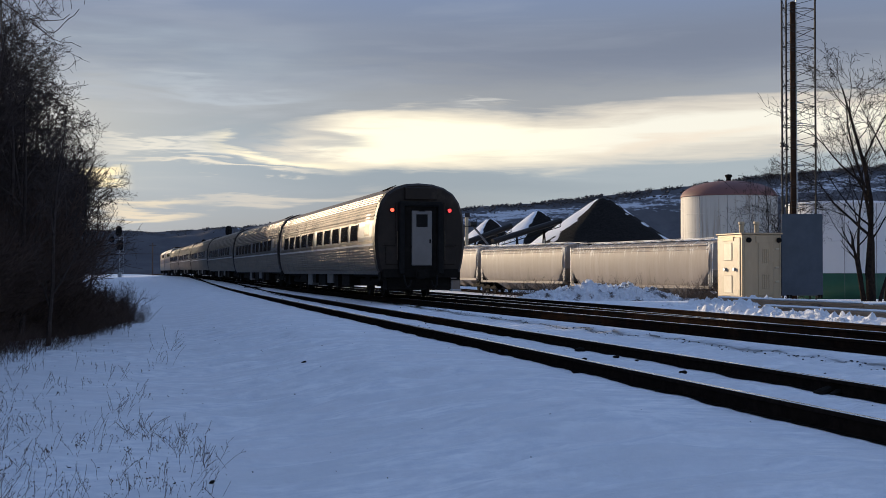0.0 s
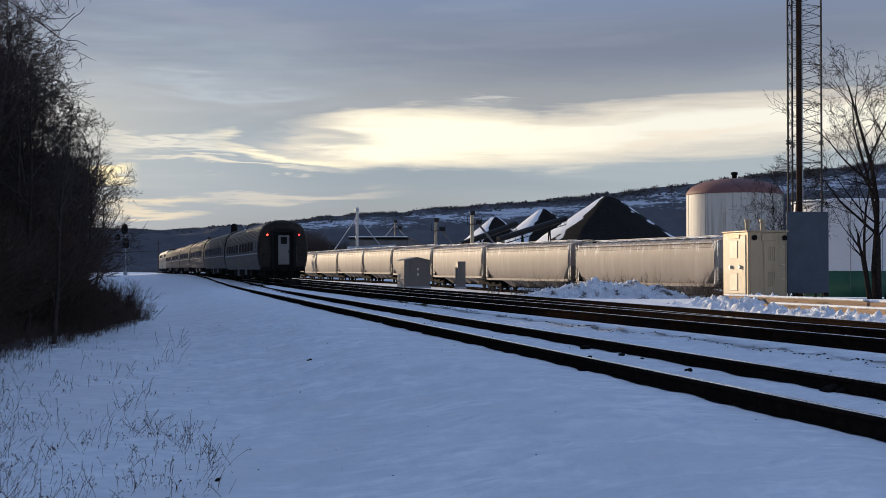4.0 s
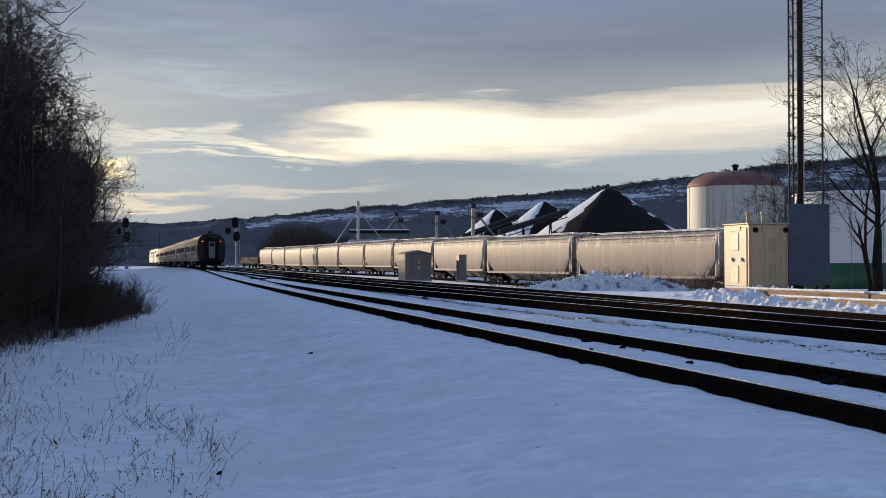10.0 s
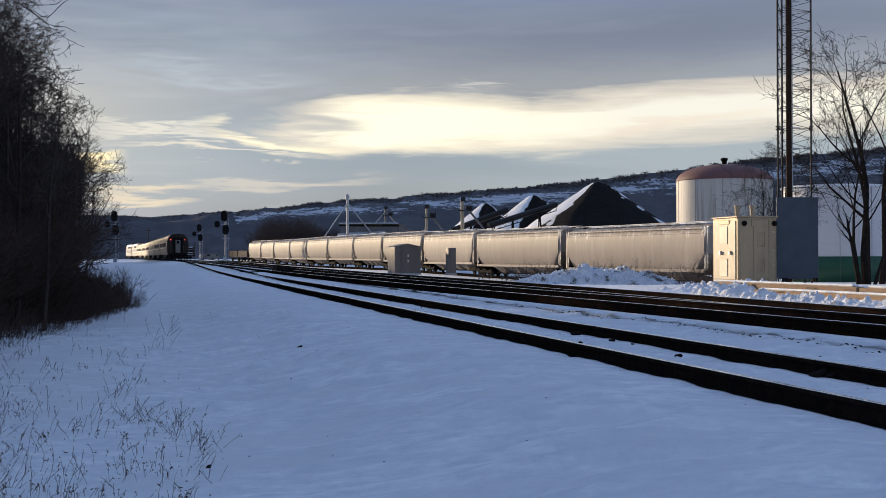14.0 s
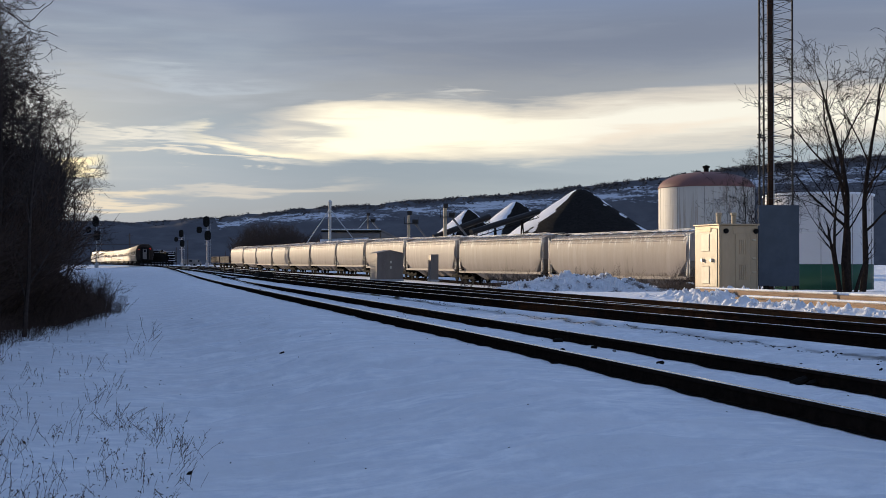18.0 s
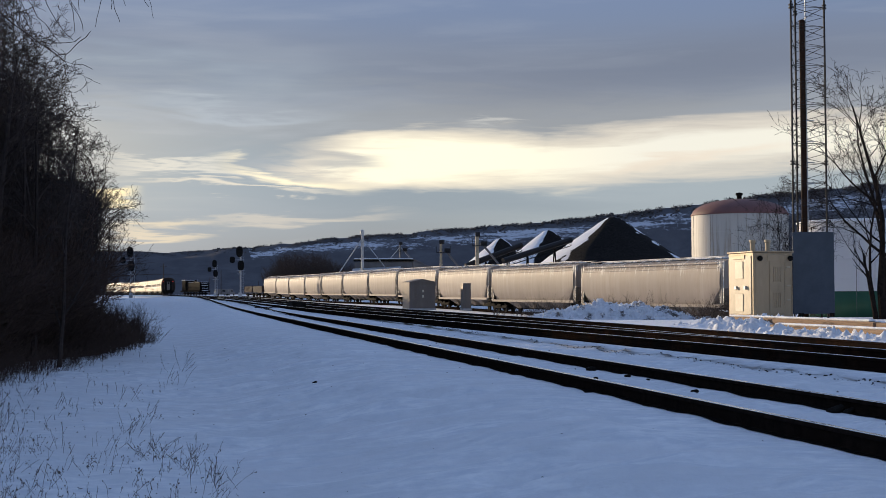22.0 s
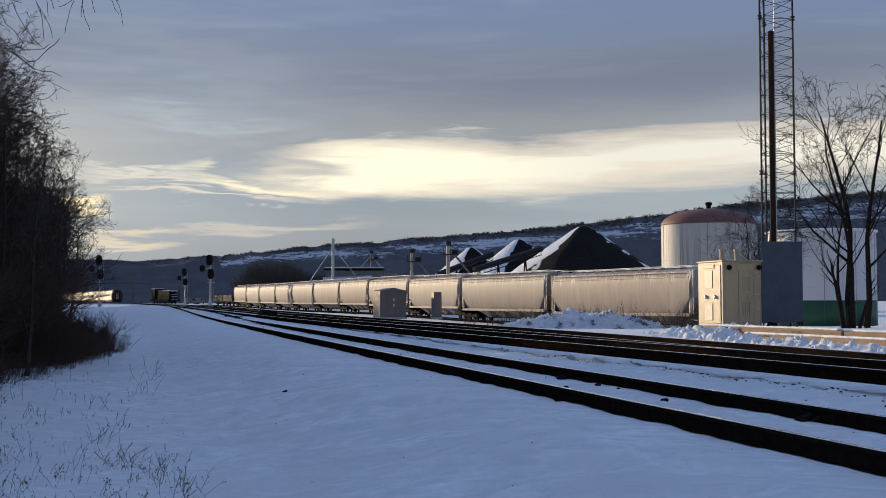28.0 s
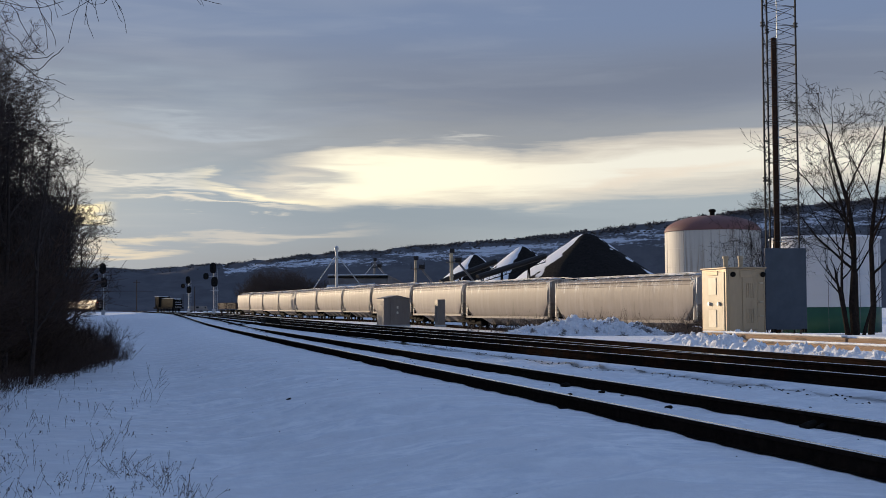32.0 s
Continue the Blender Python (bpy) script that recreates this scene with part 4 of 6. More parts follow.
def place_hoppers():
    """Eleven cars, a little different in length."""
    proto = build_hopper()
    for i, (p, q) in enumerate(zip(HOP, HOP[1:])):
        p, q = Vector(p), Vector(q)
        d, c = q - p, (p + q) / 2
        m = pose(c.x, c.y, c.z, 0, 0, math.degrees(math.atan2(d.y, d.x))) @ Matrix.Diagonal((d.length / HOP_LEN, 1, 1, 1))
        ob = proto if i == 0 else copy_thing(proto, pose(0, 0, 0))
        ob.matrix_basis = m


place_hoppers()


# ---- signal cabinet, tower, sheet ----
def cabinet():
    c = thing("signal_cabinet", "tall beige metal equipment cabinet standing in snow", "cabinet", pose(11.72, 48.7, -0.02, 0, 0, 14.68))
    W, D, H = 1.62, 2.0, 2.42          # across the track's end face, along it, height
    part("body", Mesh().box((0, 0, 0.08 + H / 2), (W, D, H), bev=0.02), CABINET, c, "beige painted steel body")
    part("roof_lip", Mesh().box((0, 0, H + 0.11), (W + 0.10, D + 0.10, 0.06), bev=0.015), CABINET, c)
    part("base_rail", Mesh().box((0, 0, 0.05), (W - 0.1, D - 0.1, 0.12)), BLACK, c)
    d = part("side_door", Mesh().box((-W / 2 - 0.015, 0, 1.28), (0.03, D - 0.28, H - 0.22), bev=0.01), CABINET_PALE, c, "door paled for the sunlit side, with two white plates")
    for z in (0.62, 1.85):
        part("door_plate", Mesh().box((-W / 2 - 0.04, 0.05, z), (0.03, 0.62, 0.66), bev=0.01), STRIPE, d, "white plate")
    part("door_vent", Mesh().box((-W / 2 - 0.04, 0.05, 2.34), (0.03, 0.9, 0.16), bev=0.01), CABINET, d)
    for y in (-0.5, 0.25):
        part("padlock", Mesh().tube((-W / 2 - 0.03, y, 1.18), (-W / 2 - 0.12, y, 1.18), 0.07, n=10), GALV, d)
    f = part("front_door", Mesh().box((0.15, -D / 2 - 0.012, 1.2), (0.62, 0.025, 2.0), bev=0.01), CABINET, c, "beige access panel")
    for x in (-0.70, 0.48, 0.76):
        part("panel_seam", Mesh().box((x, -D / 2 - 0.008, 1.27), (0.03, 0.02, H - 0.1)), CABINET, c)
    for k in range(4):
        for z in (0.72, 1.68):
            part("louvre", Mesh().box((0.02 + 0.09 * k, -D / 2 - 0.03, z), (0.035, 0.03, 0.55), bev=0.01), CABINET, f)
    for z in (1.25, 0.72, 1.95):
        part("hinge", Mesh().box((0.62, -D / 2 - 0.03, z), (0.16, 0.03, 0.07), bev=0.01), CABINET_PALE, f)
    part("vent_cover", Mesh().lathe([(0.10, 0), (0.10, 0.06), (0.03, 0.08)], n=14), BLACK, c, at=pose(-0.55, -D / 2 - 0.01, 2.28, 90, 0, 0))
    part("vent_cover", Mesh().lathe([(0.10, 0), (0.10, 0.06), (0.03, 0.08)], n=14), BLACK, c, at=pose(0.70, -D / 2 - 0.01, 2.28, 90, 0, 0))
    part("top_plate", Mesh().box((0.1, -D / 2 - 0.015, 2.3), (0.7, 0.03, 0.26), bev=0.01), CABINET, c)
    for x, y in ((-0.25, 0.1), (0.28, -0.1)):
        part("roof_pipe", Mesh().lathe([(0.09, 0), (0.09, 0.34), (0.12, 0.36), (0.12, 0.46), (0.02, 0.48)], n=14), CABINET_PALE, c, "short vent pipe with cap", at=pose(x, y, H + 0.13))
    for x in (-W / 2 + 0.1, W / 2 - 0.1):
        part("foot", Mesh().box((x, -D / 2 + 0.05, 0.0), (0.14, 0.14, 0.2)), GALV, c)
    return c


cabinet()


def lattice_tower(x, y, z, h, w):
    c = thing("radio_tower", "slender steel lattice tower with cable bundle", "tower", pose(x, y, z, 0, 0, 8))
    legs = [(-w / 2, -w * 0.289), (w / 2, -w * 0.289), (0, w * 0.577)]
    for lx, ly in legs:
        lg = part("leg", Mesh().tube((lx, ly, 0), (lx, ly, h), 0.040, n=8), TOWER, c, "round steel tower leg")
        for k in range(1, 4):
            part("flange", Mesh().lathe([(0.09, 0), (0.09, 0.05), (0.05, 0.05), (0.05, 0.12), (0.09, 0.12), (0.09, 0.17)], (lx, ly, k * 6.1 - 0.1), 10), TOWER, lg)
    n = int(h / 0.76)
    for a, b in ((0, 1), (1, 2), (2, 0)):
        pa, pb = legs[a], legs[b]
        for k in range(n):
            z0 = k * 0.76
            part("brace", Mesh().tube((*pa, z0), (*pb, z0 + 0.38), 0.013, n=4, caps=False).tube((*pb, z0 + 0.38), (*pa, z0 + 0.76), 0.013, n=4, caps=False)
                 .tube((*pa, z0), (*pb, z0), 0.012, n=4, caps=False), TOWER, c)
    part("cable_bundle", Mesh().box((-0.04, 0.05, 5.88), (0.21, 0.12, 11.76), bev=0.03), COAX, c, "rust-brown bundle of cables")
    lad = Mesh().tube((0.06, -0.05, 0), (0.06, -0.05, h), 0.022, n=6)
    for k in range(int(h / 0.82)):
        lad.tube((0.02, -0.05, 0.4 + k * 0.82), (0.34, -0.12, 0.4 + k * 0.82), 0.018, n=5)
    part("climbing_rail", lad, GALV, c, "climbing rail with pegs")
    return c


lattice_tower(13.75, 49.6, -0.1, 24.0, 1.36)
sh = thing("sheet_metal_guard", "blue-grey sheet metal guard round the tower foot", "metal guard", pose(13.80, 48.55, 0.12, 0, 0, 6))
part("front_sheet", Mesh().box((-0.09, 0, 1.6), (1.64, 0.04, 3.12), bev=0.01), SHEET, sh, "large flat blue-grey sheet")
part("stiffener", Mesh().box((0.0, 0.06, 2.9), (1.4, 0.08, 0.08)), SHEET, sh)
part("side_sheet", Mesh().box((0.71, 0.62, 1.6), (0.04, 1.2, 3.12), bev=0.01), SHEET, sh)
for x in (-0.66, -0.55, 0.55, 0.66):
    part("anchor_bolt", Mesh().box((x, -0.02, 0.0), (0.07, 0.09, 0.14)), BLACK, sh)


def bungalow(name, label, x, y, z, w, d, h, gable, heading):
    c = thing(name, label, "equipment hut", pose(x, y, z, 0, 0, heading))
    part("body", Mesh().box((0, 0, h / 2), (w, d, h), bev=0.015), BUNGALOW, c, "plain aluminium walls")
    if gable:
        part("roof", Mesh().loft([[(-w / 2 - 0.06, yy, h), (w / 2 + 0.06, yy, h), (0, yy, h + gable)] for yy in (-d / 2 - 0.06, d / 2 + 0.06)]), BUNGALOW, c, "low gabled metal roof")
    part("door", Mesh().box((0.02, -d / 2 - 0.01, h * 0.47), (w * 0.5, 0.03, h * 0.86), bev=0.01), BUNGALOW, c)
    if w > 1:
        # the cream colour carries the sun glints on the latches
        for z2 in (0.46, 0.66):
            part("door_latch", Mesh().box((0.05, -d / 2 - 0.04, h * z2), (0.14, 0.04, 0.2), bev=0.02), STRIPE, c, "latch plate with its sun glint put in as cream")
    part("plinth", Mesh().box((0, 0, -0.06), (w + 0.1, d + 0.1, 0.16)), CONCRETE, c)
    return c


bungalow("signal_bungalow", "aluminium signal hut with low gabled roof beside the tracks", -2.85, 104.0, -0.30, 2.15, 2.6, 2.15, 0.25, 14.7)
bungalow("relay_case", "narrow grey upright relay case", 0.95, 100.0, -0.28, 0.62, 0.8, 2.0, 0, 14.7)


# ---- coal pile, snowy piles, tank, painted tank ----
def pile(name, label, mat, x, y, z, r, h, seed, sx=1.0):
    nr, na = 20, 48
    rings = []
    for j in range(nr):
        k = j / (nr - 1)
        ring = []
        for i in range(na):
            a = 2 * math.pi * i / na
            rr = r * k * (1 + 0.05 * noise.noise((math.cos(a) * 1.5, math.sin(a) * 1.5, seed)))
            hh = h * (1 - k) ** 1.05 + 0.0 if k > 0.06 else h * (1 - 0.06) ** 1.05 + 0.02 * h * (1 - k / 0.06)
            hh += 0.012 * h * noise.fractal((math.cos(a) * k * 6, math.sin(a) * k * 6, seed), 1, 2, 4)
            ring.append((math.cos(a) * rr * sx, math.sin(a) * rr, hh))
        rings.append(ring)
    ob = part(name, Mesh().loft(rings[::-1], caps=True), mat, at=pose(x, y, z), smooth=True)
    return tagged(ob, label, "pile")


def pile_material(seed, amount):
    """Coal with wind-laid snow on the slopes that face left and upwards."""
    mt = material("coal_with_snow", (0.009, 0.0085, 0.0085), (0.024, 0.022, 0.021), 2.5, 0.95, 1.0, bump_scale=5, bump_dist=0.15, spec=0.08)
    nt = mt.node_tree
    N, L = nt.nodes.new, nt.links.new
    bs = nt.nodes["Principled BSDF"]
    old = bs.inputs["Base Color"].links[0].from_socket
    co = N("ShaderNodeTexCoord")
    sep = N("ShaderNodeSeparateXYZ")
    L(co.outputs["Object"], sep.inputs[0])
    at = N("ShaderNodeMath")
    at.operation = "ARCTAN2"
    L(sep.outputs[1], at.inputs[0])
    L(sep.outputs[0], at.inputs[1])
    ab = N("ShaderNodeMath")
    ab.operation = "ABSOLUTE"
    L(at.outputs[0], ab.inputs[0])
    nz = N("ShaderNodeTexNoise")
    nz.inputs["Scale"].default_value, nz.inputs["Detail"].default_value = 0.28, 5
    L(co.outputs["Object"], nz.inputs["Vector"])
    ma = N("ShaderNodeMath")
    ma.operation = "MULTIPLY_ADD"
    L(nz.outputs[0], ma.inputs[0])
    ma.inputs[1].default_value = 0.9
    L(ab.outputs[0], ma.inputs[2])
    rg = N("ShaderNodeMapRange")
    rg.inputs[1].default_value, rg.inputs[2].default_value = amount, amount + 0.04
    L(ma.outputs[0], rg.inputs[0])
    n2 = N("ShaderNodeTexNoise")
    n2.inputs["Scale"].default_value, n2.inputs["Detail"].default_value = 0.30, 3
    L(co.outputs["Object"], n2.inputs["Vector"])
    lee = N("ShaderNodeMapRange")
    lee.inputs[1].default_value, lee.inputs[2].default_value, lee.inputs[3].default_value, lee.inputs[4].default_value = 1.25, 0.5, -0.3, 0.08
    L(ab.outputs[0], lee.inputs[0])
    a2 = N("ShaderNodeMath")
    a2.operation = "ADD"
    L(n2.outputs[0], a2.inputs[0])
    L(lee.outputs[0], a2.inputs[1])
    r2 = N("ShaderNodeMapRange")
    r2.inputs[1].default_value, r2.inputs[2].default_value = 0.535, 0.555
    L(a2.outputs[0], r2.inputs[0])
    both = N("ShaderNodeMath")
    both.operation = "MAXIMUM"
    L(rg.outputs[0], both.inputs[0])
    L(r2.outputs[0], both.inputs[1])
    mx = N("ShaderNodeMix")
    mx.data_type = "RGBA"
    L(both.outputs[0], mx.inputs[0])
    L(old, mx.inputs[6])
    mx.inputs[7].default_value = (0.8, 0.82, 0.86, 1)
    L(mx.outputs[2], bs.inputs["Base Color"])
    return mt


pile("coal_mound", "tall black coal pile with snow along its edge", pile_material(1, 2.86), 26.2, 208.0, -0.6, 22.0, 14.4, 2.0)


def tank(name, label, x, y, z, r, h, dome, wall, roof, band=None, vent=True):
    c = thing(name, label, "storage tank", pose(x, y, z))
    part("wall", Mesh().lathe([(r, 0), (r, h), (r - 0.05, h)], n=96), wall, c)
    prof = [(r + 0.08, h - 0.05), (r + 0.08, h + 0.05)] + [(r * math.cos(q), h + 0.05 + dome * math.sin(q)) for q in [0.15 * k for k in range(1, 11)]]
    part("roof", Mesh().lathe(prof + [(0.05, h + dome + 0.05)], n=64), roof, c, smooth=True)
    if band:
        part("painted_band", Mesh().lathe([(r + 0.012, 0), (r + 0.012, band[0])], n=64), band[1], c, "green painted lower band", smooth=True)
    for k in range(2 if band else 1, 5):
        part("weld_ring", Mesh().lathe([(r + 0.004, h * k / 5 - 0.03), (r + 0.02, h * k / 5), (r + 0.004, h * k / 5 + 0.03)], n=64), wall, c)
    for k in range(6 if vent else 5):
        a = math.pi * (1.04 + 0.19 * k)
        part("weld_seam", Mesh().tube((math.cos(a) * (r + 0.003), math.sin(a) * (r + 0.003), 0.05), (math.cos(a) * (r + 0.003), math.sin(a) * (r + 0.003), h - 0.05), 0.035 if vent else 0.014, n=4), SHED, c, "dark upright weld seam")
    if vent:
        part("vent_cap", Mesh().lathe([(0.32, 0), (0.32, 0.5), (0.45, 0.55), (0.45, 0.8), (0.1, 0.9)], (0, 0, h + dome), 16), BLACK, c)
    return c


tank("storage_tank", "large pale steel tank with red domed roof", 36.0, 160.0, -0.8, 5.95, 11.3, 2.0, TANK_WHITE, TANK_RED)
PLANT_WHITE = material("white_plant_paint", (0.66, 0.655, 0.66), (0.76, 0.75, 0.75), 0.5, 0.6, 0.06, 0, (1, 1, 0.15), spots=(0.52, 0.50, 0.49), spot_scale=0.6)
tank("painted_tank", "white storage tank with green painted base", 20.7, 66.0, -0.3, 2.75, 4.85, 0.10, PLANT_WHITE, SNOW, (1.30, TANK_GREEN), False)


# ---- bare trees and thickets ----
def bare_tree_mesh(seed, h, r, spread=0.9, levels=4, trunk_bare=0.25, twigs=5, lean=0.0, droop=0.0, forks=(5, 8), thin=0.0045):
    rng = random.Random(seed)
    trunk, crown = Mesh(), Mesh()

    def grow(p, d, length, rad, level):
        n = max(2, min(6, int(length / 0.35)))
        pts = [p]
        dd = d.copy()
        for i in range(n):
            wob = (0.06, 0.19, 0.24, 0.28, 0.28)[level]
            dd = (dd + Vector((rng.gauss(0, wob), rng.gauss(0, wob), rng.gauss(0.04 - droop * level * 0.05, wob * 0.7)))).normalized()
            pts.append(pts[-1] + dd * (length / n))
        rads = [rad * (1 - 0.72 * i / n) for i in range(n + 1)]
        sides = 7 if level == 0 else (5 if level == 1 else 3)
        for i in range(n):
            (crown if level else trunk).tube(pts[i], pts[i + 1], max(thin, rads[i]), max(thin * 0.85, rads[i + 1]), n=sides, caps=False)
        if level >= levels:
            return
        kids = rng.randint(*forks) if level < levels - 1 else rng.randint(twigs - 2, twigs + 1)
        lo = trunk_bare if level == 0 else 0.15
        for k in range(kids):
            f = lo + (1 - lo) * (k + rng.random()) / kids
            i = min(n - 1, int(f * n))
            q = pts[i].lerp(pts[i + 1], f * n - i)
            axis_d = (pts[i + 1] - pts[i]).normalized()
            side = axis_d.orthogonal().normalized()
            side.rotate(Matrix.Rotation(rng.uniform(0, 6.283), 3, axis_d))
            ang = rng.uniform(0.45, 0.95) * spread
            nd = (axis_d * math.cos(ang) + side * math.sin(ang)).normalized()
            grow(q, nd, length * rng.uniform(0.36, 0.60) * (1.15 - 0.5 * f if level == 0 else 1), rads[i] * rng.uniform(0.45, 0.65), level + 1)

    grow(Vector((0, 0, -0.2)), Vector((lean, 0, 1)).normalized(), h * 0.82, r, 0)
    return trunk, crown


def shrub_mesh(seed, h, stems, width):
    rng = random.Random(seed)
    stem, ms = Mesh(), Mesh()
    for _ in range(stems):
        a, q = rng.uniform(0, 6.283), rng.random() ** 0.5 * width * 0.5
        p = Vector((math.cos(a) * q, math.sin(a) * q, -0.1))
        d = Vector((math.cos(a) * rng.uniform(0.05, 0.7), math.sin(a) * rng.uniform(0.05, 0.7), 1)).normalized()
        L = h * rng.uniform(0.55, 1.05)
        n = 4
        pts = [p]
        for i in range(n):
            d = (d + Vector((rng.gauss(0, 0.16), rng.gauss(0, 0.16), rng.gauss(0, 0.1)))).normalized()
            pts.append(pts[-1] + d * L / n)
        for i in range(n):
            r0 = 0.022 * (1 - i / (n + 0.5))
            stem.tube(pts[i], pts[i + 1], r0, r0 * 0.7, n=3, caps=False)
            for k in range(4):
                e = (d + Vector((rng.gauss(0, 0.6), rng.gauss(0, 0.6), rng.gauss(0.1, 0.4)))).normalized()
                s = pts[i].lerp(pts[i + 1], rng.random())
                l2 = L * rng.uniform(0.12, 0.3)
                m = s + e * l2
                ms.tube(s, m, 0.009, 0.006, n=3, caps=False)
                for w in range(3):
                    g = (e + Vector((rng.gauss(0, 0.5), rng.gauss(0, 0.5), rng.gauss(0, 0.4)))).normalized()
                    b = s.lerp(m, rng.random())
                    ms.tube(b, b + g * l2 * rng.uniform(0.4, 0.9), 0.006, 0.004, n=3, caps=False)
    return stem, ms


def datas(pair, names, mat):
    out = []
    for ms, n in zip(pair, names):
        me = ms.mesh(n)
        me.materials.append(mat)
        out.append((n, me))
    return out


def tree(name, label, pair, m, group=""):
    c = thing(name, label, "tree" if "tree" in name else "shrub", m, group)
    for n, me in pair:
        part(n, me, None, c)
    return c


def spreading_tree_mesh(seed, h, r, first, reach, thin=0.004, bend=0.16, fill=1.0, crook=1.0):
    """A slender leafless tree whose limbs rise, arch and break up into short crooked twigs."""
    rng = random.Random(seed)
    trunk, crown = Mesh(), Mesh()

    def limb(p, d, length, rad, level):
        n = (7, 7, 6, 4, 3)[level]
        pts, dd = [p], d.copy()
        for i in range(n):
            w = (0.05 if crook > 0.6 else 0.085, bend, bend * 1.5, 0.32 * crook, 0.40 * crook)[level]
            dd = (dd + Vector((rng.gauss(0, w), rng.gauss(0, w), rng.gauss(0.05 if level < 2 else 0.0, w * 0.8)))).normalized()
            pts.append(pts[-1] + dd * (length / n))
        taper = [max(thin, rad * (1 - 0.80 * (i / n) ** 0.9)) for i in range(n + 1)]
        for i in range(n):
            (crown if level else trunk).tube(pts[i], pts[i + 1], taper[i], taper[i + 1], n=(7, 5, 4, 3, 3)[level], caps=False)
        if level == 4:
            return
        kids = int((9, 7, 6, 3)[level] * fill + rng.random())
        lo = first if level == 0 else 0.22
        for k in range(kids):
            f = min(0.99, lo + (1 - lo) * (k + rng.random()) / kids)
            i = min(n - 1, int(f * n))
            q = pts[i].lerp(pts[i + 1], f * n - i)
            ax = (pts[i + 1] - pts[i]).normalized()
            side = ax.orthogonal().normalized()
            side.rotate(Matrix.Rotation(rng.uniform(0, 6.283), 3, ax))
            ang = rng.uniform(0.45, 1.0) if level else rng.uniform(0.5, 1.05) * (1.2 - 0.45 * f)
            nd = (ax * math.cos(ang) + side * math.sin(ang)).normalized()
            size = h * reach * rng.uniform(0.7, 1.15) * (1.15 - 0.55 * f) if level == 0 else length * rng.uniform(0.32, 0.58)
            limb(q, nd, size, taper[i] * rng.uniform(0.42, 0.62), level + 1)

    limb(Vector((0, 0, -0.2)), Vector((rng.gauss(0, 0.05), rng.gauss(0, 0.05), 1)).normalized(), h, r, 0)
    return trunk, crown


WOOD_TREES = [datas(spreading_tree_mesh(11 + k, h, r, f, w, 0.0055), ("trunk", "crown"), BARK)
              for k, (h, r, f, w) in enumerate(((8.0, 0.12, 0.30, 0.36), (8.0, 0.10, 0.22, 0.30), (8.0, 0.14, 0.35, 0.40), (8.0, 0.09, 0.15, 0.26), (8.0, 0.12, 0.25, 0.33)))]
WOOD_SHRUBS = [datas(shrub_mesh(41 + k, h, n, w), ("stem_clump", "crown"), TWIG) for k, (h, n, w) in enumerate(((2.6, 90, 2.6), (3.4, 100, 3.0), (1.9, 90, 2.4)))]


def wood_edge(y):
    """Edge of the open snow: where the thicket begins."""
    return interp(y, [(-40, -8.5), (10, -7.0), (22.8, -7.7), (28, -8.2), (41, -9.7), (46, -11.8), (60, -16.5), (100, -27.5), (160, -43.5), (230, -63)])


def plant_wood():
    rng = random.Random(5)

    def put(kind, pair, x, y, s, label):
        c = tree(kind, label, pair, None, "trees of the dark wood" if kind == "bare_tree" else "thickets at the wood's edge")
        c.matrix_basis = pose(x, y, ground_z(x, y) - 0.05, rng.uniform(-4, 4), rng.uniform(-4, 4), rng.uniform(0, 360)) @ Matrix.Diagonal((s, s, s, 1))

    low, high = "dense dark leafless thicket at the wood's edge", "bare dark deciduous tree in the wood"
    for _ in range(180):
        y = rng.uniform(19, 50)
        x = wood_edge(y) - 2.5 - 2.0 * step(y, 32, 40) - rng.random() ** 1.5 * 9
        put("thicket", rng.choice(WOOD_SHRUBS), x, y, min(rng.uniform(0.75, 1.1), (1.4 + 0.065 * y) / 3.4) * (1 - 0.40 * step(y, 35, 44)), low)
    for k in range(38):       # trees along the wood's edge, lower towards the open end
        q = -150 + 305 * (k + rng.random()) / 38
        y = rng.uniform(27, 46) if q < 110 else rng.uniform(34, 52)
        x = q / 2250 * y - 784 / 2250 * y
        el = interp(q, [(-150, 13.5), (0, 12.5), (35, 10.5), (75, 8.9), (105, 7.4), (135, 6.0), (165, 4.4), (180, 3.6)]) * rng.uniform(0.80, 1.03)
        top = 1.056 + y * math.tan(radians(el)) - ground_z(x, y)
        put("bare_tree", rng.choice(WOOD_TREES), x, y, top / 8.6, high)
    for _ in range(70):       # low growth at the wood's foot
        y = rng.uniform(30, 47)
        put("thicket", rng.choice(WOOD_SHRUBS), wood_edge(y) - 0.9 - rng.random() * 2.6, y, rng.uniform(0.30, 0.50), low)
    # trees left of the view, added to keep sun off the snow
    for _ in range(40):
        y = rng.uniform(2, 20)
        x = -11.5 - rng.random() * 9
        put("bare_tree", rng.choice(WOOD_TREES), x, y, rng.uniform(0.9, 1.2), high)
    for _ in range(36):       # the wood carried on unseen behind the camera, added to cast shade
        y = rng.uniform(-40, 18)
        put("bare_tree", rng.choice(WOOD_TREES), wood_edge(y) - 6 - rng.random() * 16, y, rng.uniform(0.85, 1.2), high)
    # big thickets out of view, added where sun leaked through
    for _ in range(30):
        y = rng.uniform(8, 46)
        put("thicket", rng.choice(WOOD_SHRUBS), wood_edge(y) - 9.5 - rng.random() * 6, y, rng.uniform(1.6, 2.1), low)


plant_wood()


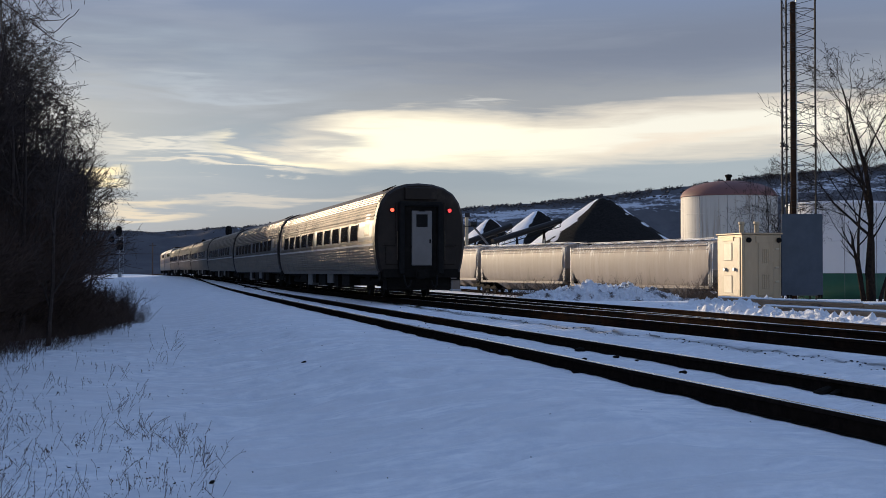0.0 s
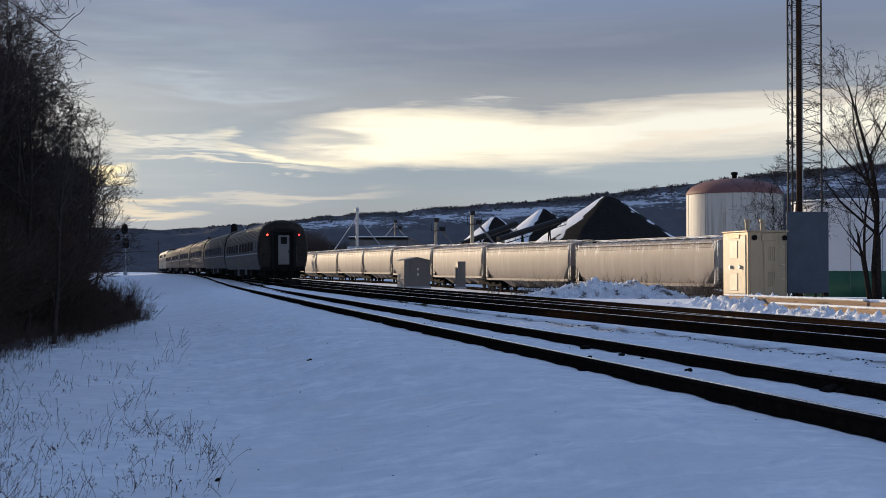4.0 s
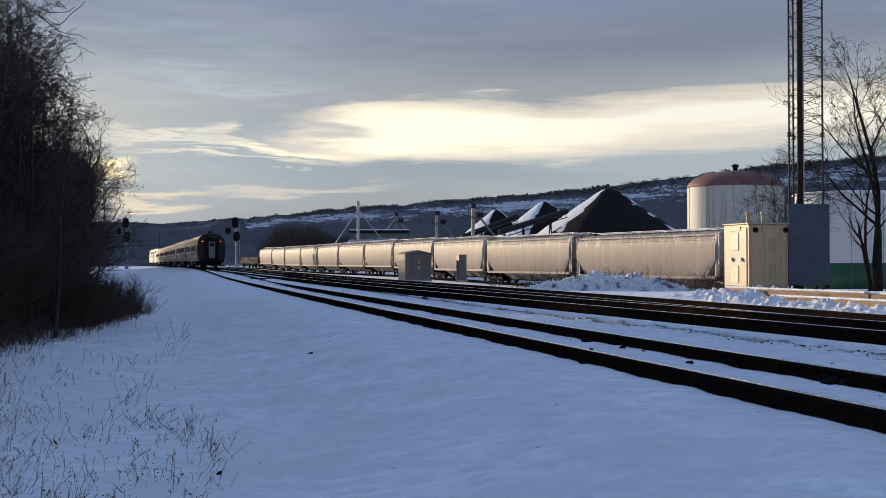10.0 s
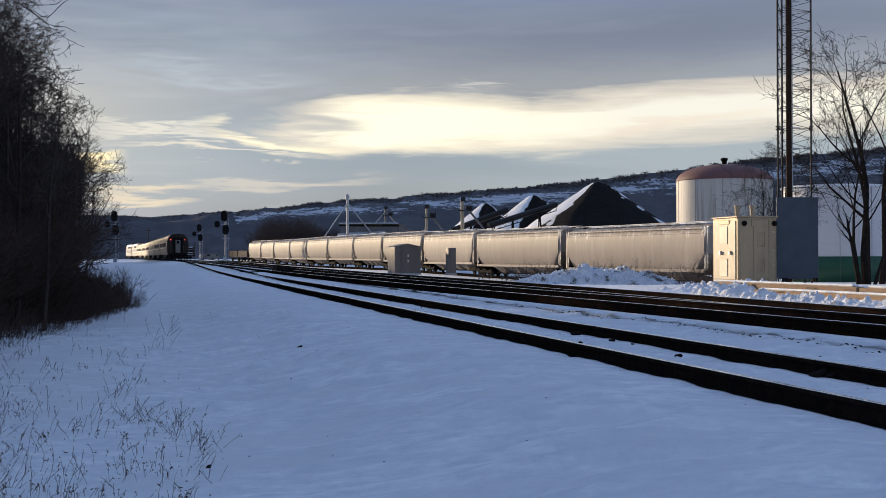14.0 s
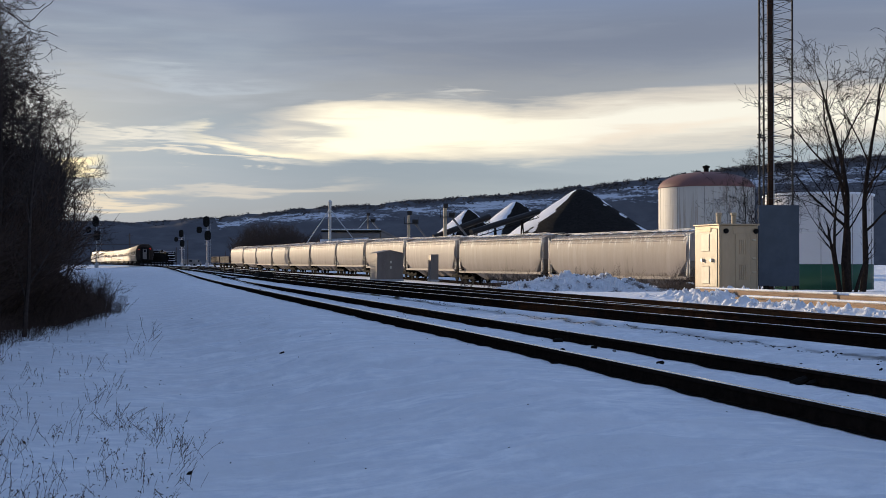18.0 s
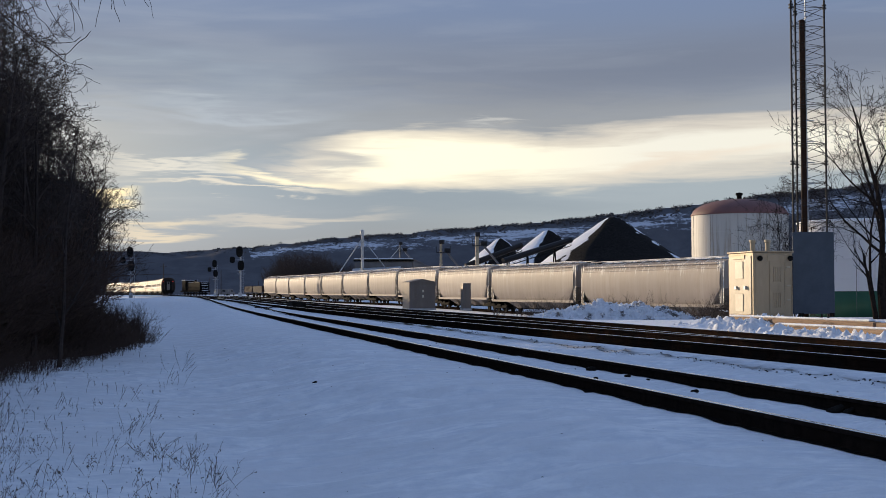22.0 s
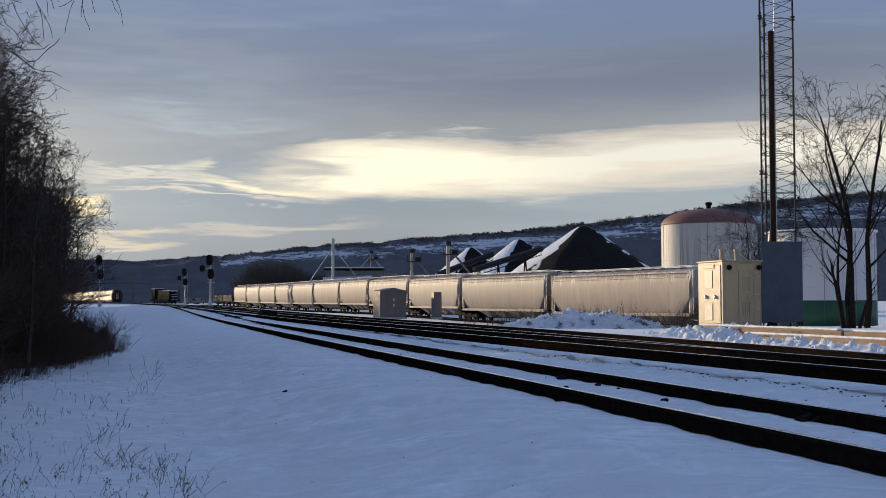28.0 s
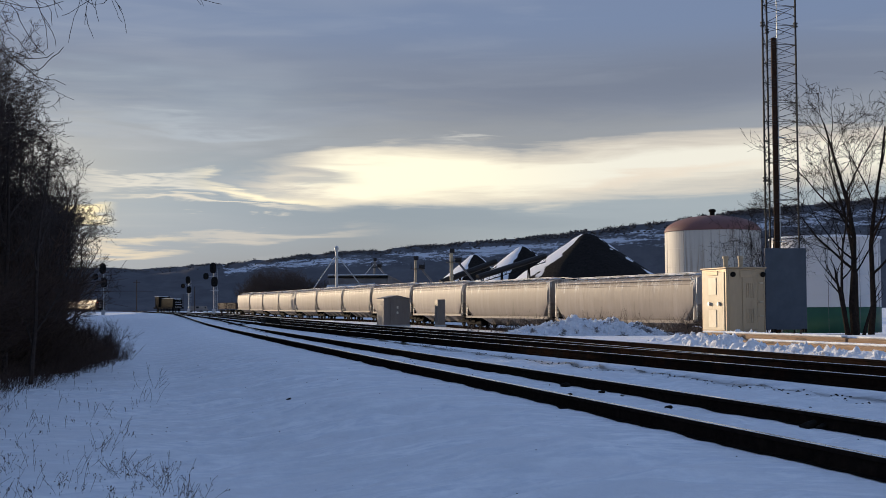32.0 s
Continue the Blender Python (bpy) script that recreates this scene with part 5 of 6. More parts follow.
def close_grown(name, label, spots, seed, mat):
    """Leafless stems too many to count: each spot gives a place, a height and the girth of stem and twig."""
    rng = random.Random(seed)
    ms = Mesh()
    for x, y, h, r, rb, boughs in spots:
        q, d = Vector((x, y, ground_z(x, y) - 0.1)), Vector((rng.gauss(0, 0.10), rng.gauss(0, 0.10), 1)).normalized()
        for k in range(4):
            e = q + d * h / 4
            ms.tube(q, e, r * (1 - 0.22 * k), r * (0.78 - 0.22 * k), n=3, caps=False)
            for _b in range(boughs if k else 1):
                g = (d * 0.7 + Vector((rng.gauss(0, 0.6), rng.gauss(0, 0.6), 0.2))).normalized()
                b = q.lerp(e, rng.random())
                c = b + g * h * rng.uniform(0.07, 0.15)
                ms.tube(b, c, rb, rb * 0.75, n=3, caps=False)
                g = (g + Vector((rng.gauss(0, 0.3), rng.gauss(0, 0.3), 0.3))).normalized()
                ms.tube(c, c + g * h * rng.uniform(0.06, 0.12), rb * 0.75, rb * 0.4, n=3, caps=False)
            d = (d + Vector((rng.gauss(0, 0.12), rng.gauss(0, 0.12), 0))).normalized()
            q = e
    part(name, ms, mat, kind="stuff", label=label)


def deep_wood():
    """The depth of the wood along the line, mostly unseen and added to block the sun, and the grove far behind the
    hopper cars.
    """
    rng = random.Random(21)
    spots = []
    for i in range(10500):
        if i < 8000:
            y = rng.uniform(50, 320) if i % 5 < 2 else rng.uniform(50, 150)
            deep = rng.random() ** 1.4 * 15
            x = -0.286 * y - 2.0 - deep
            h = 1.9 * step(deep, 2.0, 5.0) * step(y, 64, 72) * (1 - step(y, 83, 89)) + interp(y, [(50, 6.0), (60, 6.6), (75, 7.4), (90, 8.8), (104, 10.2), (130, 11.8), (170, 12.6), (305, 12.6), (320, 8)]) * rng.uniform(0.82, 1.02)
        else:           # nearer, out of view, added to shade the open snow
            y = rng.uniform(14, 58)
            x = -0.385 * y - 2.2 - rng.random() * 16
            h = rng.uniform(5.5, 8.5)
        near = y < 76
        spots.append((x, y, h, rng.uniform(0.05, 0.10) * (0.75 if near else 1), 0.016 if near else 0.045, 6 if near else 3))
    close_grown("deep_wood", "deep leafless wood along the line, mostly unseen, added for shade", spots, 22, BARK)
    grove = []
    for _ in range(950):
        y = rng.uniform(318, 352)
        q = rng.uniform(452, 640)
        h = interp(q, [(452, 6.0), (480, 10.5), (530, 11.0), (570, 8.5), (640, 6.5)]) * rng.uniform(0.55, 1.05)
        grove.append(((q - 784) / 2250 * y, y, h, rng.uniform(0.04, 0.08), 0.028, 7))
    close_grown("far_grove", "brown leafless grove behind the parked cars", grove, 23, BARK)


deep_wood()


def overhanging_tree():
    """A tree beside the camera whose lowest limb hangs into the top of the view."""
    rng = random.Random(33)
    c = thing("bare_tree", "bare tree with a drooping limb beside the tracks", "tree", pose(-11.3, 14.6, ground_z(-11.3, 14.6) - 0.15), "trees of the dark wood")
    part("trunk", Mesh().tube((0, 0, 0), (0.2, 0, 4.2), 0.2, 0.15, n=9).tube((0.2, 0, 4.2), (0.1, 0.2, 8.5), 0.15, 0.05, n=8), BARK, c)
    limb = Mesh()

    def twig(p, d, L, r, lev):
        n, w = 6, 0.05 if lev == 0 else 0.20
        for i in range(n):
            d = (d + Vector((rng.gauss(0, w), rng.gauss(0, w), rng.gauss(-0.02, w)))).normalized()
            q = p + d * L / n
            limb.tube(p, q, max(r * (1 - 0.15 * i), 0.004), max(r * (0.85 - 0.15 * i), 0.003), n=4, caps=False)
            if lev < 3:
                for _k in range(rng.choice((1, 1, 2)) if lev else 2):
                    s = Vector((rng.gauss(0, 0.5), rng.gauss(0, 0.4), rng.gauss(-0.15, 0.35)))
                    twig(p.lerp(q, rng.random()), (d + s).normalized(), L * rng.uniform(0.28, 0.5), r * 0.45, lev + 1)
            p = q

    twig(Vector((0.15, 0, 4.9)), Vector((1, 0.05, 0.11)).normalized(), 6.4, 0.05, 0)
    part("crown", limb, BARK, c)


overhanging_tree()

# bare trees by the tower
TALL = datas(spreading_tree_mesh(77, 10.6, 0.17, 0.28, 0.40, 0.007, 0.09, 0.85, 0.45), ("trunk", "crown"), DARK_BARK)
TALL_TWO = datas(spreading_tree_mesh(84, 9.8, 0.12, 0.25, 0.42, 0.007, 0.09, 0.85, 0.45), ("trunk", "crown"), DARK_BARK)
SLIM = datas(spreading_tree_mesh(91, 6.6, 0.05, 0.10, 0.45, 0.006, 0.09, 0.75, 0.45), ("trunk", "crown"), DARK_BARK)
STUB = datas(bare_tree_mesh(95, 4.4, 0.15, 0.7, 2, 0.6, 3, lean=-0.10, forks=(3, 4), thin=0.012), ("trunk", "crown"), DARK_BARK)
for pair, x, y, rx, ry, rz, s in ((TALL, 18.5, 55.0, 0, 1, 40, 1.0), (TALL_TWO, 18.3, 55.3, 3, -11, 130, 0.72), (STUB, 18.15, 54.8, 0, -6, 10, 0.85), (STUB, 18.75, 54.6, 0, 12, 190, 0.6),
                                  (TALL_TWO, 19.3, 57.0, -3, 4, 300, 1.0), (TALL, 20.6, 59, 0, 3, 200, 0.95)):
    tree("bare_tree", "bare deciduous tree with broken stems by the tower", pair, pose(x, y, -0.2, rx, ry, 0) @ pose(0, 0, 0, 0, 0, rz) @ Matrix.Diagonal((s, s, s, 1)), "trees by the tower")
for x, y, rz, s in ((14.6, 57, 0, 0.82), (15.4, 58, 120, 0.86), (14.0, 58.5, 30, 0.62), (16.6, 57.5, 250, 0.75), (15.9, 60, 80, 0.9)):
    tree("bare_sapling_tree", "slim leafless sapling behind the cabinet", SLIM, pose(x, y, -0.25, 0, 0, rz) @ Matrix.Diagonal((s, s, s, 1)), "saplings behind the cabinet")


# ---- signals, poles, parked rolling stock, plant behind the hoppers ----
def at_px(x, y, d):
    """Plan place from a bearing: offset across and height at distance d."""
    return (x - 784) / 2250 * d, d, 1.056 + (482 - y) / 2250 * d


def signal_head(c, x, z, lamps, h, w):
    n = 20
    plate = []
    for yy in (-0.03, 0.03):
        plate.append([(x + w / 2 * math.copysign(abs(math.cos(a)) ** 0.75, math.cos(a)), yy, z + h / 2 * math.copysign(abs(math.sin(a)) ** 0.62, math.sin(a))) for a in [2 * math.pi * i / n for i in range(n)]])
    hd = part("signal_head", Mesh().loft(plate), RUBBER, c, "black oval backing plate")
    part("lamp_box", Mesh().box((x, 0.22, z), (w * 0.5, 0.36, h * 0.8), bev=0.03), BLACK, hd)
    for k in range(lamps):
        zz = z + (k - (lamps - 1) / 2) * h / (lamps + 0.6)
        hood = Mesh()
        rings = [[(x + r * math.cos(a), yy, zz + r * math.sin(a)) for a in [math.pi * (-0.15 + 1.3 * i / 10) for i in range(11)]] for r, yy in ((0.17, -0.03), (0.15, -0.34))]
        hood.loft(rings, closed=False)
        part("lamp_hood", hood, BLACK, hd)
        part("lens", Mesh().lathe([(0.12, 0), (0.10, 0.03), (0.01, 0.05)], n=12), GLASS, hd, at=pose(x, -0.035, zz, 90, 0, 0))
    return hd


def signal_mast(x, y, z, h, heads):
    c = thing("railway_signal", "tall railway signal mast with two black heads", "railway signal", pose(x, y, z), "signals along the line")
    part("mast", Mesh().tube((0, 0.3, 0), (0, 0.3, h - 1.0), 0.09, 0.07, n=10), GALV, c, "galvanised tubular mast")
    lad = Mesh()
    for s in (-0.2, 0.2):
        lad.tube((0.42 + s, 0.35, 0), (0.42 + s, 0.35, h - 1.2), 0.03, n=4)
    for k in range(int((h - 1.3) / 0.4)):
        lad.tube((0.22, 0.35, 0.4 + k * 0.4), (0.62, 0.35, 0.4 + k * 0.4), 0.018, n=4)
    part("ladder", lad, GALV, c, "galvanised ladder")
    part("platform", Mesh().box((0.1, 0.4, h - 4.9), (1.3, 0.7, 0.06)).box((0.1, 0.05, h - 4.3), (1.3, 0.04, 0.04)), GALV, c)
    part("base_case", Mesh().box((0, 0.3, 0.45), (0.6, 0.5, 0.9), bev=0.03), GALV, c)
    signal_head(c, -0.1 * heads, h - 0.95, 3, 1.9, 1.15)
    signal_head(c, 0.15, h - 3.4, 3, 1.75, 1.15)
    signal_head(c, -1.35, h - 2.4, 1, 1.15, 0.95)
    part("bracket", Mesh().tube((-1.35, 0.25, h - 2.4), (0, 0.3, h - 2.4), 0.04, n=6), GALV, c)
    return c


for px, d, top, hd in ((211, 225, 400, 1), (405.5, 225, 400, 1), (361, 320, 424, 1)):
    x, y, zt = at_px(px, top, d)
    signal_mast(x, y, 0.15 if d < 300 else 0.2, zt - (0.15 if d < 300 else 0.2), hd)

x, y, zt = at_px(270, 430, 330)
pole = thing("utility_pole", "thin dark wooden utility pole far down the line", "utility pole", pose(x, y, 0.2))
part("pole", Mesh().tube((0, 0, 0), (0, 0, zt - 0.2), 0.16, 0.11, n=8), BARK, pole)
part("crossarm", Mesh().box((0, 0, zt - 0.9), (1.8, 0.1, 0.12)), BARK, pole)
for px, d, top in ((438, 420, 462), (372, 360, 442), (352, 420, 455)):
    x, y, zt = at_px(px, top, d)
    pole = thing("utility_pole", "thin dark wooden utility pole far down the line", "utility pole", pose(x, y, 0.2))
    part("pole", Mesh().tube((0, 0, 0), (0, 0, zt - 0.2), 0.12, 0.09, n=6), BARK, pole)


def switcher():
    p, a = third_at(268.0)
    c = thing("parked_switcher", "black switcher locomotive with snow on its end ledges", "locomotive", pose(p.x, p.y, p.z, 0, 0, 106 + math.degrees(a)) @ Matrix.Diagonal((0.85, 0.85, 0.80, 1)))
    part("frame", Mesh().box((0, 0, 1.05), (13.5, 2.9, 0.4), bev=0.04), BLACK, c)
    part("long_hood", Mesh().box((-2.0, 0, 2.3), (9.2, 2.3, 2.2), bev=0.12), BLACK, c, "black hood")
    part("cab", Mesh().box((4.2, 0, 2.6), (2.6, 2.9, 2.7), bev=0.08), BLACK, c)
    part("cab_roof", Mesh().box((4.2, 0, 3.98), (2.9, 3.1, 0.12), bev=0.03), SNOW, c, "snow on the cab roof")
    part("hood_snow", Mesh().box((-2.0, 0, 3.42), (9.0, 1.9, 0.10), bev=0.03), SNOW, c, "snow on the hood")
    for k, z in enumerate((1.15, 1.75, 2.4, 3.0)):
        part("end_step", Mesh().box((-6.75 - 0.1 * (3 - k), 0, z), (0.45, 2.5, 0.10), bev=0.02), BLACK, c)
        part("step_snow", Mesh().box((-6.78 - 0.1 * (3 - k), 0, z + 0.11), (0.42, 1.5, 0.10), bev=0.03), SNOW, c, "snow lying on an end ledge")
    part("stack", Mesh().tube((-0.5, 0, 3.3), (-0.5, 0, 4.0), 0.22, n=10), BLACK, c)
    for y in (-1.3, 1.3):
        part("handrail", Mesh().tube((-6.5, y, 2.2), (2.8, y, 2.2), 0.025, n=5), BLACK, c)
    for x in (-4.2, 4.2):
        truck(c, x, 0.5, 2.4)


switcher()


def gondola(y0):
    x0, x1 = hopper_x(y0), hopper_x(y0 + 16)
    c = thing("gondola_car", "rust-brown open gondola car", "freight car", pose(0.5 * (x0 + x1), y0 + 8, hopper_z(y0 + 8), 0, 0, math.degrees(math.atan2(16, x1 - x0))), "parked gondola cars")
    body = Mesh().box((0, -1.45, 1.75), (15.6, 0.1, 1.4)).box((0, 1.45, 1.75), (15.6, 0.1, 1.4)).box((7.75, 0, 1.75), (0.1, 2.9, 1.4)).box((-7.75, 0, 1.75), (0.1, 2.9, 1.4)).box((0, 0, 1.08), (15.6, 2.9, 0.12))
    part("body", body, RUST, c, "rust-brown steel sides")
    for k in range(9):
        for s in (-1, 1):
            part("side_post", Mesh().box((-7 + 1.75 * k, s * 1.55, 1.75), (0.16, 0.12, 1.4)), RUST, c)
    for x in (-5.6, 5.6):
        truck(c, x, 0.44, 1.75)


gondola(280.0)
gondola(297.0)


# grain legs and their guys
def mast(px, top, d, r, lit, guys, head):
    x, y, zt = at_px(px, top, d)
    z0 = hopper_z(d) - 0.2
    c = thing("elevator_leg", "tall round elevator leg with machinery at its head", "elevator leg", pose(x, y, z0), "elevator legs behind the hopper cars")
    h = zt - z0
    part("tube", Mesh().tube((0, 0, 0), (0, 0, h), r, n=14), lit, c, "pale steel tube")
    for k in range(1, 5):
        part("collar", Mesh().lathe([(r, 0), (r + 0.07, 0.02), (r + 0.07, 0.16), (r, 0.18)], (0, 0, h * k / 5), 14), lit, c)
    if head:
        part("head_box", Mesh().box((0.1, 0, h - 0.25), (0.75, 0.7, 0.7), bev=0.06), TOWER, c, "dark head box")
        part("motor", Mesh().box((1.0, 0, h - 1.6), (0.9, 0.7, 0.6), bev=0.05), TOWER, c)
        part("platform", Mesh().box((0.4, 0, h - 2.0), (2.3, 1.4, 0.12)), TOWER, c)
        part("spout", Mesh().tube((0.7, 0, h - 1.6), (3.6, 0, h - 5.2), 0.16, n=8), SHED, c)
        for dx in (-0.7, 1.5):
            part("railing", Mesh().tube((dx, -0.6, h - 2.0), (dx, -0.6, h - 0.9), 0.035, n=4).tube((dx, 0.6, h - 2.0), (dx, 0.6, h - 0.9), 0.05, n=4), TOWER, c)
    else:
        part("cap", Mesh().lathe([(r + 0.12, 0), (r + 0.12, 0.5), (0.1, 0.8)], (0, 0, h - 0.2), 14), lit, c)
    for dx, dz in guys:
        part("guy_strut", Mesh().tube((0, 0, h - 1.0), (dx, 0, h - dz), 0.10, n=6), GALV, c, "slanting steel strut")
    return c


mast(622.5, 377, 230, 0.25, GALV, ((-4.6, 7.8), (4.4, 6.6)), False)
mast(690, 394, 285, 0.22, SHED, ((-2.6, 4.0), (2.8, 4.4)), True)
mast(762, 391, 205, 0.20, CABINET_PALE, (), True)
mast(826, 378, 195, 0.27, CABINET_PALE, (), True)


def shed():
    x0, y0, zt = at_px(609, 424, 245)
    x1 = at_px(711, 419, 245)[0]
    z0 = hopper_z(245) - 0.3
    c = thing("storage_shed", "grey metal storage shed with snow on its roof", "shed", pose(x0, y0, z0, 0, 0, 3))
    w, h, d = x1 - x0, zt - z0, 9.0
    part("front_wall", Mesh().box((w / 2, 0, h / 2 - 0.3), (w, 0.25, h - 0.6)), SHED, c, "corrugated grey wall")
    part("eave", Mesh().box((w / 2, -0.15, h - 0.30), (w + 0.5, 0.5, 0.25)), BLACK, c)
    part("roof_snow", Mesh().box((w / 2, -0.12, h + 0.12), (w + 0.3, 0.5, 0.16), bev=0.05), SNOW, c, "snow along the roof edge")
    part("gable_wall", Mesh().add([(w, 0.05, 0), (w + 5.5, 1.5, 0), (w + 5.5, 1.5, h - 2.9), (w + 0.2, 0.05, h - 0.3)], [(0, 1, 2, 3), (3, 2, 1, 0)]), SHED, c)
    part("roof", Mesh().loft([[(-0.3, 0, h - 0.1), (w + 0.2, 0, h), (w + 5.8, 1.5, h - 2.8), (w + 5.8, d, h - 2.8), (w + 0.2, d, h), (-0.3, d, h - 0.1)],
                              [(-0.3, 0, h + 0.1), (w + 0.2, 0, h + 0.2), (w + 5.8, 1.5, h - 2.6), (w + 5.8, d, h - 2.6), (w + 0.2, d, h + 0.2), (-0.3, d, h + 0.1)]]), SHED, c, "grey metal roof")
    part("lean_to_roof", Mesh().add([(-0.4, -3.2, h - 2.6), (w * 0.8, -3.2, h - 2.2), (w * 0.8, -0.2, h - 1.4), (-0.4, -0.2, h - 1.8)], [(0, 1, 2, 3), (3, 2, 1, 0)]), SNOW, c, "snowy lean-to roof")
    part("lean_to_wall", Mesh().box((w * 0.4 - 0.2, -3.1, (h - 2.7) / 2), (w * 0.8, 0.2, h - 2.7)), SHED, c)
    part("doorway", Mesh().box((0.9 * w - 0.4, -0.16, 2.2), (1.6, 0.1, 3.6)), BLACK, c)


shed()


def conveyor(pa, pb, da, db):
    a, b = Vector(at_px(*pa, da)), Vector(at_px(*pb, db))
    c = thing("conveyor", "dark inclined conveyor gallery with truss sides", "conveyor", pose(*a), "conveyors at the coal piles")
    d = b - a
    n = 12
    part("gallery", Mesh().tube((0, 0, 0), d, 0.46, n=8), TOWER, c, "dark sheet metal gallery")
    up = Vector((0, -0.5, -0.95))
    part("lower_chord", Mesh().tube(up, d + up, 0.07, n=5), BLACK, c)
    for k in range(n):
        p, q = d * (k / n), d * ((k + 1) / n)
        part("truss_bar", Mesh().tube(p, q + up, 0.04, n=4).tube(q + up, q, 0.04, n=4), BLACK, c)
    for k in (0.35, 0.75):
        p = d * k
        part("support_leg", Mesh().tube(p, (p.x - 0.6, p.y, -a.z - 1), 0.12, n=5).tube(p, (p.x + 0.6, p.y, -a.z - 1), 0.12, n=5), BLACK, c)


conveyor((806, 437), (905, 400), 196, 200)
conveyor((872, 428), (992, 391), 194, 202)
PILE_SNOWY = pile_material(2, 2.35)
pile("coal_mound", "coal pile half covered by drifted snow", PILE_SNOWY, 17.6, 236.0, -0.4, 17.5, 13.4, 4.0)
pile("coal_mound", "coal pile half covered by drifted snow", PILE_SNOWY, 9.0, 244.0, -0.4, 15.0, 12.2, 6.0)


# ---- ploughed snow, timbers, ballast, debris ----
def snow_heap(name, label, x0, x1, y, half, peak, seed, heading=0.0, base=None, lumps=0):
    """A ridge of ploughed lumps: height field with blocky noise."""
    nx, ny = int((x1 - x0) / 0.06), int(2 * half / 0.06)
    ca, sa = math.cos(heading), math.sin(heading)
    ob = Mesh()
    vs = []
    for j in range(ny + 1):
        for i in range(nx + 1):
            u, v = (i / nx), (j / ny) * 2 - 1
            env = max(0.0, 1 - abs(v) ** 1.6) * interp(u, peak)
            lx, ly = (x1 - x0) * u, v * half
            wx, wy = x0 + lx * ca - ly * sa, y + lx * sa + ly * ca
            n1 = noise.noise((wx * 1.5, wy * 1.5, seed))
            n2 = abs(noise.noise((wx * 3.6, wy * 3.6, seed + 3)))
            n3 = abs(noise.noise((wx * 8.5, wy * 8.5, seed + 7)))
            h = env * (0.85 + 0.40 * n1) + min(1, env * 5) * (0.25 * n2 + 0.20 * n3 - 0.05)
            g = ground_z(wx, wy) if base is None else base
            vs.append((wx, wy, g - 0.03 + max(0.0, h)))
    n = nx + 1
    r3 = random.Random(int(seed))
    for _ in range(int(lumps)):      # broken clods
        p = vs[r3.randrange(len(vs))]
        if p[2] < (ground_z(p[0], p[1]) if base is None else base) + 0.04:
            continue
        sz = r3.uniform(0.03, 0.07) + 0.10 * r3.random() ** 5
        ob.box((p[0], p[1], p[2] + sz * 0.1), (sz * r3.uniform(0.8, 1.5), sz, sz * r3.uniform(0.6, 1.0)), Euler((r3.uniform(-1, 1), r3.uniform(-1, 1), r3.uniform(0, 3))).to_matrix(), bev=sz * 0.22)
    ob.add(vs, [(j * n + i, j * n + i + 1, (j + 1) * n + i + 1, (j + 1) * n + i) for j in range(ny) for i in range(nx)])
    return tagged(part(name, ob, DIRTY_SNOW if name == "snow_mound" else SNOW_LUMP, smooth=name == "snow_bank"), label, "snow heap")


snow_heap("snow_mound", "heap of lumpy ploughed snow beside the hopper cars", 3.6, 11.6, 62.0, 1.9, [(0, 0.05), (0.12, 0.35), (0.32, 0.72), (0.44, 1.0), (0.55, 0.78), (0.7, 0.82), (0.85, 0.55), (1, 0.05)], 1.0, lumps=1500)
snow_heap("snow_bank", "low lumpy snow bank pushed up along the track", 9.9, 22.5, 22.0, 0.75, [(0, 0.16), (0.3, 0.25), (0.55, 0.28), (0.75, 0.32), (0.92, 0.28), (1, 0.03)], 12.0, radians(104.68), lumps=220)
snow_heap("snow_bank", "trodden snow heaped before the cabinet", 6.9, 11.4, 42.0, 1.5, [(0, 0.03), (0.25, 0.14), (0.6, 0.27), (0.85, 0.32), (1, 0.06)], 22.0, lumps=110)
snow_heap("snow_bank", "snow lying along the timber edging", 12.2, 19.5, 40.2, 1.2, [(0, 0.05), (0.2, 0.12), (0.6, 0.16), (1, 0.1)], 32.0, radians(-60))


def timber_edge():
    d = thing("timber_edging", "weathered brown timber edging with snow on it", "timber edging")
    for k, (dd, s0, s1, z, h) in enumerate(((20.5, 40.6, 31.5, 0.03, 0.26), (20.5, 31.4, 20.0, 0.02, 0.26), (19.6, 36.0, 18.0, -0.10, 0.20))):
        p, q = N_MAIN * dd + U_MAIN * s0, N_MAIN * dd + U_MAIN * s1
        L, c = (q - p).length, (p + q) / 2
        t = part("timber", Mesh().box((0, 0, 0), (L, 0.26, h), bev=0.025), TIMBER, d, at=pose(c.x, c.y, z, 0, 0, math.degrees(math.atan2(q.y - p.y, q.x - p.x))))
        part("snow_cap", Mesh().box((0, 0.03, h / 2 + 0.03), (L * 0.94, 0.22, 0.07), bev=0.03), SNOW, t)


timber_edge()


def ballast_strip():
    """Bare dark ground and dead grass under the parked cars."""
    rings = []
    y = 84.0
    while y < 290:
        x, z = hopper_x(y), hopper_z(y)
        ring = []
        for k in range(7):
            u = (k - 3) / 3
            ring.append((x + u * 1.9 * 0.95, y + u * 0.5, z - 0.16 - 0.30 * abs(u) ** 2 + 0.05 * noise.noise((y, u * 3, 2))))
        rings.append(ring)
        y += 1.0
    part("ballast_bed", Mesh().loft(rings, closed=False), BALLAST, kind="structure", label="dark ballast with thin snow under the parked cars")


ballast_strip()

